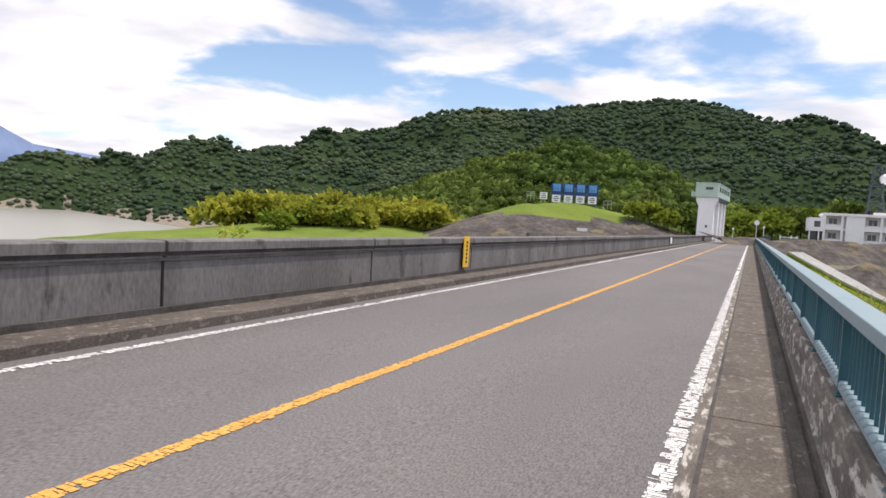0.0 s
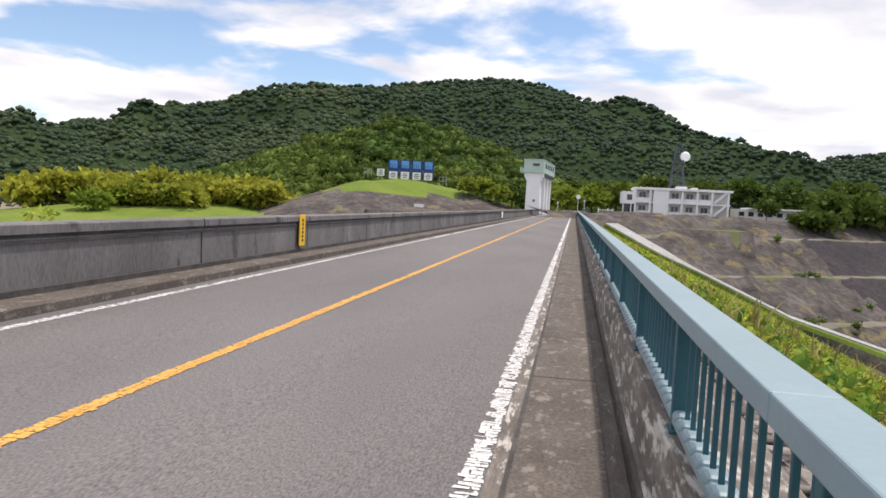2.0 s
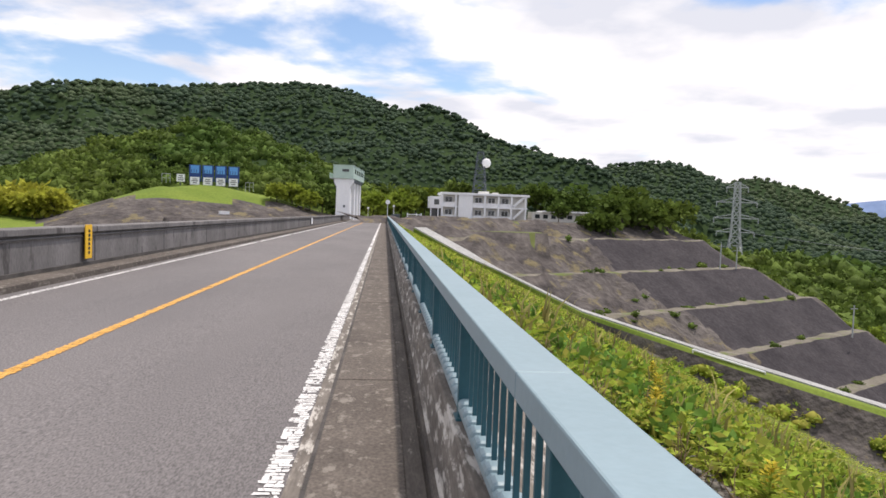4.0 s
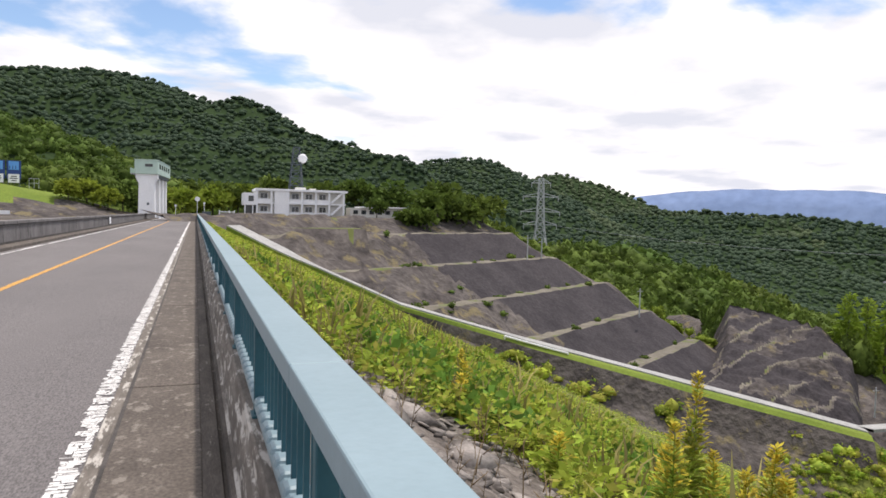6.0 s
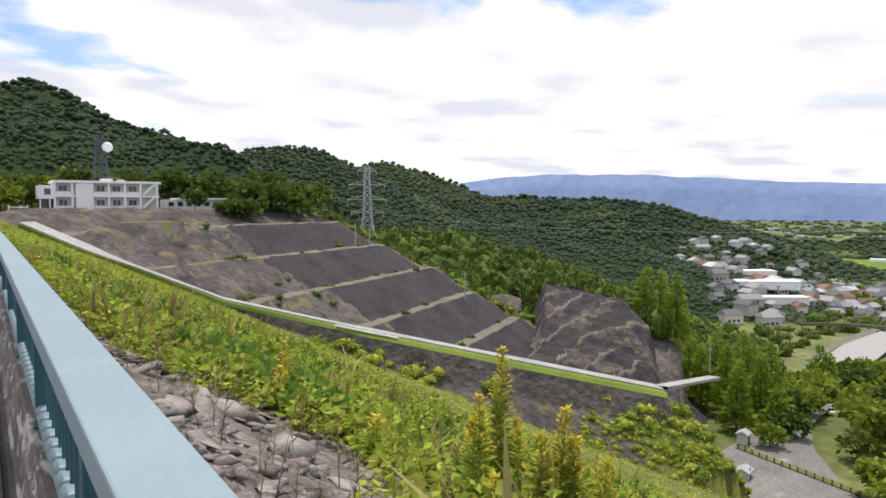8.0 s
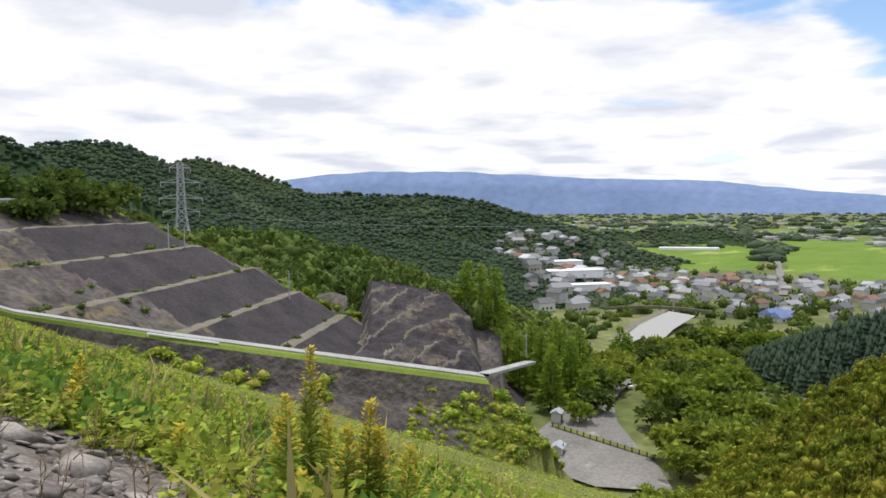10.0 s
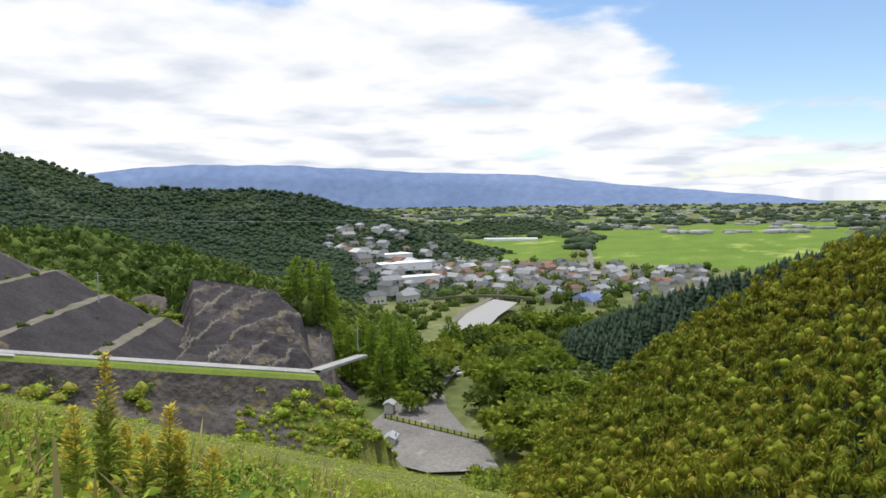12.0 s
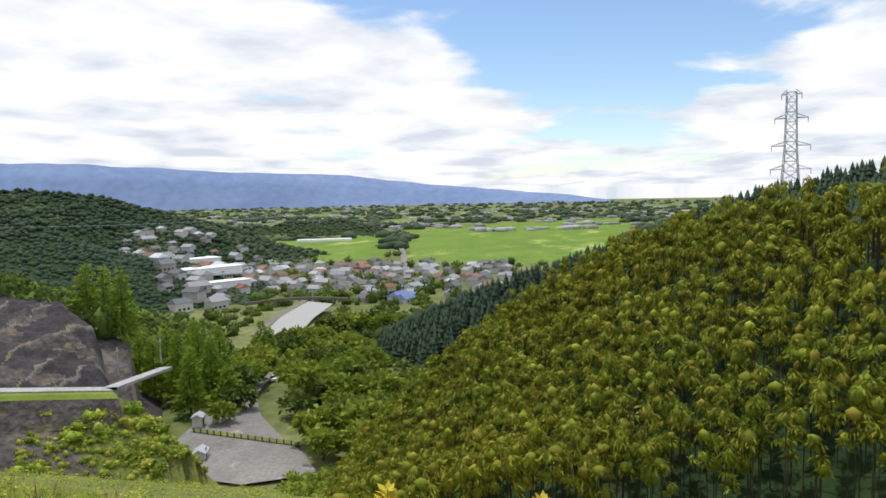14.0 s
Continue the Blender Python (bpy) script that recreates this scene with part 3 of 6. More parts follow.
def spur_cut():
    """The second cutting, under the wood: a broken rock face crossed by slanting benches and dark sprayed patches."""
    az = np.arange(40.3, 51.6, 0.14)
    v = np.linspace(0, 1, 74)
    A, W = np.meshgrid(az, v, indexing="ij")
    et = np.interp(az, [40.3, 41.3, 42.4, 45.5, 48.6, 50.6, 51.5], [-12.0, -8.8, -6.2, -6.7, -7.4, -9.4, -12.8])[:, None]
    dt = np.interp(az, [40.3, 46, 51.5], [182, 178, 160])[:, None]
    eb = np.interp(az, [40.3, 46, 51.5], [-12.6, -13.6, -14.6])[:, None]
    db = np.interp(az, [40.3, 46, 51.5], [137, 138, 142])[:, None]
    zt, zb = 1.7 + dt * np.tan(np.radians(et)), 1.7 + db * np.tan(np.radians(eb))
    u = W * 3.4 + 0.42 * (A - 46) + 0.3 * fbm(A * 4, W * 40, 26, 3, 71)
    k = np.floor(u)
    f = u - k
    step = np.where(f < 0.78, f * 0.55, 0.43 + (f - 0.78) * 2.6) - f  # depth runs quickly over the benches
    D = dt + (db - dt) * np.clip(W + 0.1 * step, 0, 1)
    X, Y = D * np.sin(np.radians(A)), D * np.cos(np.radians(A))
    Z = zt + (zb - zt) * W + 0.7 * fbm(X, Y, 9, 4, 72) + 0.35 * fbm(X, Y, 2.6, 2, 73)
    V = np.stack([X, Y, Z], -1).reshape(-1, 3)
    nv = len(v)
    i, j = np.meshgrid(np.arange(len(az) - 1), np.arange(nv - 1), indexing="ij")
    F = np.stack([i * nv + j, (i + 1) * nv + j, (i + 1) * nv + j + 1, i * nv + j + 1], -1).reshape(-1, 4)
    fc, uc = f[:-1, :-1], fbm(A[:-1, :-1] * 5, k[:-1, :-1] * 37, 24, 2, 74)
    c = np.where((fc > 0.93) & (uc > -0.1), 1, np.where((fbm(X[:-1, :-1], Y[:-1, :-1], 16, 3, 75) > -0.25) & (fc > 0.06), 2, 0))
    tagged(mesh_object("cut_slope", V, F, [ROCK_CUT, BENCH, MESH_CUT], face_mats=c.reshape(-1)), "broken rock cutting with slanting benches under the wood", "slope", kind="structure")


build_ground()
cut_slope()
spur_cut()


def strip(name, pts, w, material, label, cat, lift=0.05, kind="structure", thick=0.0):
    """A ribbon of road along points."""
    V, F = [], []
    n = len(pts)
    for i, p in enumerate(pts):
        a, b = Vector(pts[max(i - 1, 0)]), Vector(pts[min(i + 1, n - 1)])
        d = (b - a)
        d.z = 0
        d.normalize()
        s = Vector((d.y, -d.x, 0)) * w / 2
        q = Vector(p) + Vector((0, 0, lift))
        V += [q - s, q + s]
        if thick:
            V += [q + s - Vector((0, 0, thick)), q - s - Vector((0, 0, thick))]
    k = 4 if thick else 2
    for i in range(n - 1):
        for j in range(k if thick else 1):
            a, b = i * k + j, i * k + (j + 1) % k
            F.append((a, b, b + k, a + k))
    return tagged(mesh_object(name, V, F, material), label, cat, kind=kind)


def fine_path(pts, step):
    out = []
    for p, q in zip(pts[:-1], pts[1:]):
        p, q = Vector(p), Vector(q)
        m = max(1, int((q - p).length / step))
        out += [p.lerp(q, k / m) for k in range(m)]
    return out + [Vector(pts[-1])]


# far mountains across the plain and behind the lake, their blue painted haze
def far_range(name, pts, label):
    V, F = [], []
    for i, p in enumerate(pts):
        q = Vector((p[0] * 0.93, p[1] * 0.93, -75))
        V += [q, Vector(p) * 0.97 - Vector((0, 0, (p[2] + 75) * 0.35)), Vector(p), Vector((p[0] * 1.04, p[1] * 1.04, -75))]
    for i in range(len(pts) - 1):
        for j in range(3):
            a = i * 4 + j
            F.append((a, a + 4, a + 5, a + 1))
    tagged(mesh_object(name, V, F, HAZE_BLUE_HILLS, smooth=True), label, "mountains", kind="structure")


def wavy(pts, amp, step, seed):
    rr = random.Random(seed)
    return [p + Vector((0, 0, rr.uniform(-amp, amp))) for p in fine_path(pts, step)]


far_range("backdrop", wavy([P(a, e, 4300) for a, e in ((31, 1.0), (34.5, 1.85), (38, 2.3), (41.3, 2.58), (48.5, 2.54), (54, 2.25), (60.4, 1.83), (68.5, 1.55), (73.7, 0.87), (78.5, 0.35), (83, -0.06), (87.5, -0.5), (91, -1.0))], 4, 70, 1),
          "long mountain range across the plain, coloured haze blue")
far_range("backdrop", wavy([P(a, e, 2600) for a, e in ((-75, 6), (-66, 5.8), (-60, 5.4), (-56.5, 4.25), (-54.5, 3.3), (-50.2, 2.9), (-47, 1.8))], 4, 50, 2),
          "mountains beyond the lake, coloured haze blue")

# ---------------------------------------------------------------- the crest of the dam
CREST0, CREST1 = -60.0, 176.0
V, F = extrude_profile([(-6.42, -0.6), (-6.42, 0.0), (-3.3, 0.03), (-0.22, 0.0), (-0.22, -0.6)], CREST0, CREST1)
tagged(mesh_object("road", V, F, ASPHALT), "two-lane grey asphalt road along the dam crest", "road", kind="structure")
def worn_line(x0, x1, y0, y1, seed, z=0.0085, wear=0.09, gap=1.0):
    """Old thick paint, broken across into chips with ragged edges."""
    rg = np.random.RandomState(seed)
    V, F = [], []
    y = y0
    while y < y1:
        far = y > 30
        dy = rg.uniform(0.022, 0.07) if not far else rg.uniform(0.4, 1.2)
        cuts = np.sort(np.concatenate([[x0 + rg.normal() * 0.008, x1 + rg.normal() * 0.008], rg.uniform(x0 + 0.02, x1 - 0.02, 2)]))
        for a, b in zip(cuts[:-1], cuts[1:]):
            lost = wear * (2.0 if a < x0 + 0.03 else (0.4 if b < x1 - 0.03 else 1.0))
            if rg.rand() < lost or b - a < 0.006:
                continue
            g = gap * (rg.uniform(0.003, 0.011) if not far else 0.01)
            j = rg.normal(size=8) * 0.005
            o = len(V)
            V += [(a + g * 0.4 + j[0], y + g + j[1], z), (b + j[2], y + g + j[3], z), (b + j[4], y + dy - g + j[5], z), (a + g * 0.4 + j[6], y + dy - g + j[7], z)]
            F.append((o, o + 1, o + 2, o + 3))
        y += dy
    return np.array(V), np.array(F)


V, F = worn_line(-0.49, -0.345, CREST0, CREST1, 3, wear=0.1, gap=0.6)
tagged(mesh_object("road_marking", V, F, WHITE_LINE), "worn and cracked white edge line painted on asphalt", "road marking", kind="stuff")
V, F = worn_line(-3.385, -3.25, CREST0, CREST1, 4, z=0.036, wear=0.012, gap=0.25)
tagged(mesh_object("road_marking", V, F, YELLOW_LINE), "cracked yellow centre line painted on asphalt", "road marking", kind="stuff")

V, F = worn_line(-6.15, -6.015, CREST0, CREST1, 6, z=0.011, wear=0.06, gap=0.6)
tagged(mesh_object("road_marking", V, F, WHITE_LINE), "chipped white edge line beside the parapet kerb", "road marking", kind="stuff")

# the walk beside the railing: concrete strip, drain groove and kerb
V, F = extrude_profile([(-0.335, 0.002), (-0.33, 0.006), (-0.234, 0.006), (-0.23, -0.02)], CREST0, CREST1)
tagged(mesh_object("kerb", V, F, CONCRETE_KERB), "narrow pale concrete gutter strip beside the road", "kerb", kind="structure")
V, F = extrude_profile([(-0.234, -0.3), (-0.23, 0.002), (-0.2, 0.004), (-0.196, -0.3)], CREST0, CREST1)
tagged(mesh_object("kerb", V, F, CONCRETE_DARK), "dark joint beside the concrete strip", "kerb", kind="structure")


def slabs():
    root = thing("pavement", pose(0, 0, 0), "stained concrete strip and kerb beside the railing", "pavement", kind="structure")
    L = 6.0
    me = None
    k = 0
    y = 6.62 - L * 11
    while y < CREST1 - L:
        if me is None:
            bm = boxed(-0.2, 0.40, 0.014, L - 0.014, -0.4, 0.018, bevel=0.01)
            ob = part("slab", bm, CONCRETE_WALK, root)
            me = ob.data
        else:
            ob = new("slab", me)
            ob.parent = root
        ob.location = (0, y, 0)
        y += L
        k += 1
    # Stained edge of the walk, its base colour darkened like the railing's shadow band.
    V, F = extrude_profile([(0.40, -0.4), (0.40, 0.012), (0.52, 0.008), (0.53, -0.02), (0.55, -0.02), (0.56, 0.02), (0.60, 0.03)], CREST0, CREST1)
    mesh_object("gutter", V, F, CONCRETE_SHADED_GUTTER, parent=root)
    V, F = extrude_profile([(0.585, -0.4), (0.588, 0.035), (0.605, 0.06), (0.622, 0.33), (0.64, 0.35), (0.648, 0.44), (0.662, 0.46), (1.14, 0.465), (1.18, 0.44), (1.2, -0.7)], CREST0, CREST1)
    tagged(mesh_object("plinth", V, F, CONCRETE_KERB, parent=root), "lichen-streaked concrete plinth under the railing")


slabs()


def left_side():
    root = thing("wall_left", pose(0, 0, 0), "weathered grey concrete parapet wall along the reservoir side", "parapet", kind="structure")
    V, F = extrude_profile([(-6.42, -0.3), (-6.425, 0.12), (-6.45, 0.14), (-6.97, 0.15), (-6.97, 0.02)], CREST0, 149)
    mesh_object("kerb", V, F, CONCRETE_WALK, parent=root)
    L = 5.5
    panel = cap = None
    y = 6.85 - L * 12
    while y < 143:
        if panel is None:
            bm = bmesh.new()
            prof = [(-6.96, 0.1), (-6.96, 0.155), (-7.0, 0.16), (-7.01, 0.84), (-6.985, 0.845), (-6.985, 0.90), (-7.03, 0.91), (-7.03, 0.955), (-6.95, 0.965), (-6.95, 1.085), (-6.98, 1.105), (-7.38, 1.105), (-7.4, 1.08), (-7.4, -1.0)]
            for yy in (0.03, L - 0.03):
                for x, z in prof:
                    bm.verts.new((x, yy, z))
            bm.verts.ensure_lookup_table()
            n = len(prof)
            for i in range(n - 1):
                bm.faces.new((bm.verts[i], bm.verts[i + 1], bm.verts[n + i + 1], bm.verts[n + i]))
            bm.faces.new([bm.verts[i] for i in range(n)])
            bm.faces.new([bm.verts[n + i] for i in reversed(range(n))])
            bmesh.ops.recalc_face_normals(bm, faces=bm.faces)
            panel = part("panel", bm, CONCRETE_WALL, root)
            ob = panel
        else:
            ob = new("panel", panel.data)
            ob.parent = root
        ob.location = (0, y, 0)
        y += L
    V, F = extrude_profile([(-7.06, -0.5), (-7.06, 1.05), (-7.34, 1.05), (-7.34, -0.5)], CREST0, 147)
    mesh_object("joint_filler", V, F, CONCRETE_DARK, parent=root)
    # Dark strips stand in for shade in the coping grooves and along the foot.
    for x_, z0, z1 in ((-7.018, 0.905, 0.96), (-6.982, 0.845, 0.88), (-6.952, 0.145, 0.235)):
        V, F = extrude_profile([(x_ - 0.05, z0), (x_ + 0.006, z0), (x_ + 0.006, z1), (x_ - 0.05, z1)], CREST0, 147)
        mesh_object("groove", V, F, CONCRETE_DARK, parent=root)


left_side()


# ---------------------------------------------------------------- railing
def top_rail(L):
    """One length of the capping rail: a box section with eased edges."""
    return boxed(0.65, 0.846, 0.0004, L - 0.0004, 1.095, 1.188, bevel=0.008)


def railing():
    root = thing("railing", pose(0, 0, 0), "teal painted steel railing with a broad pale top rail", "railing")
    y0, y1 = -14.0, 128.0
    SP = 2.25
    seam = 1.9
    # top rail in lengths, each a rounded box section
    ys = [seam + SP * 2 * k for k in range(-4, 29)]
    me = None
    for a in ys:
        if me is None:
            ob = part("top_rail", top_rail(SP * 2), RAIL_PAINT, root, "pale blue-green box-section top rail", smooth=False)
            me = ob.data
        else:
            ob = new("top_rail", me)
            ob.parent = root
        ob.location = (0, a, 0)
    # posts
    me = None
    k0 = int((y0 - 1.6) / SP)
    posts = [1.6 + SP * k for k in range(k0, k0 + 62)]
    for y in posts:
        if me is None:
            bm = boxed(0.69, 0.806, -0.03, 0.03, 0.455, 1.1, bevel=0.006)
            box(bm, 0.675, 0.825, -0.075, 0.075, 0.46, 0.475, bevel=0.004)
            ob = part("post", bm, RAIL_TEAL, root)
            me = ob.data
        else:
            ob = new("post", me)
            ob.parent = root
        ob.location = (0, y, 0)
    # lower rail: a channel, ribbed on top between the balusters
    V, F = extrude_profile([(0.705, 0.50), (0.692, 0.515), (0.692, 0.55), (0.71, 0.57), (0.786, 0.57), (0.804, 0.55), (0.804, 0.515), (0.79, 0.50), (0.705, 0.50)], y0, y1, step=2.25)
    mesh_object("bottom_rail", V, F, RAIL_PAINT, parent=root)
    me = rib = None
    far_bm = bmesh.new()
    for y in posts:
        for j in range(1, 13):
            yy = y + SP * j / 13
            if yy < -3.0 or yy > 18.0:
                if yy <= y1 and yy > y0:
                    V0 = 0.012
                    vs = [far_bm.verts.new((x_, yy + d_, z_)) for z_ in (0.56, 1.1) for x_, d_ in ((0.736, -V0), (0.760, -V0), (0.760, V0), (0.736, V0))]
                    for q in range(4):
                        far_bm.faces.new((vs[q], vs[(q + 1) % 4], vs[4 + (q + 1) % 4], vs[4 + q]))
                continue
            if me is None:
                ob = part("baluster", boxed(0.736, 0.760, -0.012, 0.012, 0.56, 1.1, bevel=0.004), RAIL_TEAL, root)
                me = ob.data
                o2 = part("rib", boxed(0.688, 0.808, -0.066, 0.066, 0.525, 0.59, bevel=0.028), RAIL_PAINT, root)
                rib = o2.data
            else:
                ob = new("baluster", me)
                o2 = new("rib", rib)
                ob.parent = o2.parent = root
            ob.location = (0, yy, 0)
            o2.location = (0, yy + SP / 26, 0)
    o = part("baluster", far_bm, RAIL_TEAL, root)
    tagged(o, "teal balusters of the far part of the railing", kind="stuff")


railing()


# ---------------------------------------------------------------- downstream face of the dam
def dam_height(x, y):
    return -0.02 - DAM_SLOPE * (x - 1.3) - 0.12 * np.clip(x - 1.2, 0, 1.5)


def stony(y):
    """How far down from the crest the bare stones reach."""
    return 2.3 + 3.2 * np.exp(-(((y - 7) / 4.0) ** 2))


def dam_face():
    xs = np.concatenate([np.linspace(1.15, 8, 40), np.geomspace(8.3, 101, 90)])
    ys = np.concatenate([-np.geomspace(4, 94, 60)[::-1], np.linspace(-3.9, 16, 90), np.geomspace(16.3, 118, 110)])
    X, Y = np.meshgrid(xs, ys, indexing="ij")
    Z = dam_height(X, Y) + 0.10 * fbm(X, Y, 3.0, 3, 21) * np.clip((X - 1.2) / 2, 0, 1) + 0.25 * fbm(X, Y, 14, 2, 22) * np.clip((X - 3) / 10, 0, 1)
    V = np.stack([X, Y, Z], -1).reshape(-1, 3)
    ny = len(ys)
    i, j = np.meshgrid(np.arange(len(xs) - 1), np.arange(ny - 1), indexing="ij")
    F = np.stack([i * ny + j, (i + 1) * ny + j, (i + 1) * ny + j + 1, i * ny + j + 1], -1).reshape(-1, 4)
    cx, cy = X[:-1, :-1], Y[:-1, :-1]
    fm = np.where(cx < stony(cy) + 0.7 * fbm(cx, cy, 4, 3, 3), 1, 0).reshape(-1)
    tagged(mesh_object("dam_face", V, F, [GRASS, ROCKFILL], smooth=True, face_mats=fm), "grassed rockfill slope of the dam falling to the valley", "slope", kind="structure")


dam_face()

# ---------------------------------------------------------------- woods
RNG = np.random.RandomState(7)


def ico(sub):
    bm = bmesh.new()
    bmesh.ops.create_icosphere(bm, subdivisions=sub, radius=1.0)
    V = np.array([v.co[:] for v in bm.verts])
    F = np.array([[v.index for v in f.verts] for f in bm.faces])
    bm.free()
    return V, F


ICO1, ICO2 = ico(1), ico(2)


def clump_tree(n, spread=0.62, lobe=0.45, tall=1.0, shape=ICO1, seed=0, jag=0.22):
    """A crown of n uneven lobes about the unit dome, its foot at z = 0."""
    rg = np.random.RandomState(seed)
    Vs, Fs, o = [], [], 0
    for i in range(n):
        a, h = rg.uniform(0, 2 * math.pi), rg.uniform(0.15, 0.95)
        rr = spread * math.sqrt(max(0.05, 1 - (h * 1.0 - 0.25) ** 2)) * rg.uniform(0.35, 1.0)
        c = np.array([rr * math.cos(a), rr * math.sin(a), h * tall])
        v = shape[0] * (1 + rg.uniform(-jag, jag, (len(shape[0]), 1))) * lobe * rg.uniform(0.7, 1.15) * np.array([1, 1, 0.75])
        Vs.append(v + c)
        Fs.append(shape[1] + o)
        o += len(v)
    return np.concatenate(Vs), np.concatenate(Fs)


def conifer(seed=0, tiers=5, seg=7):
    rg = np.random.RandomState(seed)
    V, F = [], []
    for t in range(tiers):
        z0, z1 = 0.12 + 0.8 * t / tiers, 0.12 + 0.8 * (t + 1.7) / tiers
        r = 0.34 * (1 - t / (tiers + 0.6))
        o = len(V)
        for k in range(seg):
            a = 2 * math.pi * (k + 0.5 * (t % 2)) / seg
            q = r * rg.uniform(0.75, 1.2)
            V.append((q * math.cos(a), q * math.sin(a), z0 + rg.uniform(-0.03, 0.03)))
        V.append((rg.uniform(-0.02, 0.02), rg.uniform(-0.02, 0.02), min(z1, 1.04)))
        F += [(o + k, o + (k + 1) % seg, o + seg) for k in range(seg)]
    return np.array(V), np.array(F)


def spray(n, size, dome=(1.0, 1.0, 1.0), droop=0.3, seed=0, flat=0.5, aspect=0.45, inner=0.55):
    """A crown of n leaf sprays: small pointed folded blades set about a dome."""
    rg = np.random.RandomState(seed)
    V, F = [], []
    for i in range(n):
        u = rg.normal(size=3)
        u /= np.linalg.norm(u)
        u[2] = abs(u[2]) if rg.rand() < 0.75 else u[2]
        c = u * rg.uniform(inner, 1.0) * np.array(dome)
        d = u * np.array([1, 1, flat]) + rg.normal(size=3) * 0.35
        d[2] -= droop
        d /= np.linalg.norm(d)
        s = np.cross(d, rg.normal(size=3))
        s /= np.linalg.norm(s)
        nrm = np.cross(d, s)
        L, W = size * rg.uniform(0.7, 1.3), size * aspect * rg.uniform(0.7, 1.2)
        o = len(V)
        V += [c, c + d * L * 0.5 + s * W * 0.5 + nrm * W * 0.15, c + d * L - np.array([0, 0, droop * L * 0.3]), c + d * L * 0.5 - s * W * 0.5 + nrm * W * 0.15]
        F += [(o, o + 1, o + 2), (o, o + 2, o + 3)]
    return np.array(V), np.array(F)


def scatter(name, temps, pos, size, height, material, label, cat, lean=0.0, kind="stuff"):
    """Many copies of a few crowns joined into one mesh. pos: n x 3; size, height: n."""
    Vs, Fs, o = [], [], 0
    rg = np.random.RandomState(len(pos))
    for i, p in enumerate(pos):
        v, f = temps[i % len(temps)]
        a = rg.uniform(0, 2 * math.pi)
        ca, sa = math.cos(a), math.sin(a)
        w = np.empty_like(v)
        w[:, 0] = (v[:, 0] * ca - v[:, 1] * sa) * size[i]
        w[:, 1] = (v[:, 0] * sa + v[:, 1] * ca) * size[i]
        w[:, 2] = v[:, 2] * height[i]
        if lean:
            w[:, 0] += v[:, 2] * height[i] * rg.normal() * lean
            w[:, 1] += v[:, 2] * height[i] * rg.normal() * lean
        Vs.append(w + p)
        Fs.append(f + o)
        o += len(v)
    if not Vs:
        return None
    return tagged(mesh_object(name, np.concatenate(Vs), np.concatenate(Fs), material), label, cat, kind=kind)


def ring_points(r0, r1, step, az0, az1, jitter=0.45):
    """Points spread over a sector, further apart further off."""
    X, Y = [], []
    r = r0
    while r < r1:
        d = step * r if step < 1 else step
        n = max(1, int(radians(az1 - az0) * r / d))
        a = np.radians(np.linspace(az0, az1, n)) + RNG.uniform(-jitter, jitter, n) * d / r
        q = r + RNG.uniform(-jitter, jitter, n) * d
        X.append(q * np.sin(a))
        Y.append(q * np.cos(a))
        r += d * 0.9
    return np.concatenate(X), np.concatenate(Y)


def crown(n, seed, leaf=0.6, heart=1.0):
    """A crown seen from afar: leafy flakes about an uneven dome with a dark heart."""
    v, f = spray(n, leaf, dome=(0.78, 0.78, 0.62), droop=0.2, seed=900 + seed, aspect=0.85, inner=0.6, flat=0.35)
    v[:, 2] += 0.35
    hv, hf = ICO1
    rg = np.random.RandomState(seed)
    h = hv * (1 + rg.uniform(-0.25, 0.25, (len(hv), 1))) * np.array([0.68, 0.68, 0.52]) * heart + np.array([0, 0, 0.36])
    return np.concatenate([v, h]), np.concatenate([f, hf + len(v)])


def near_line(X, Y, pts, d):
    return tent(X, Y, [(x, y, 0) for x, y, z in pts], 1.0) > -d


FAR_T = [crown(5, seed=s, leaf=0.3, heart=1.25) for s in range(12)]
MID_T = [crown(44, seed=20 + s, leaf=0.3) for s in range(8)]
CON_T = [conifer(s) for s in range(5)]


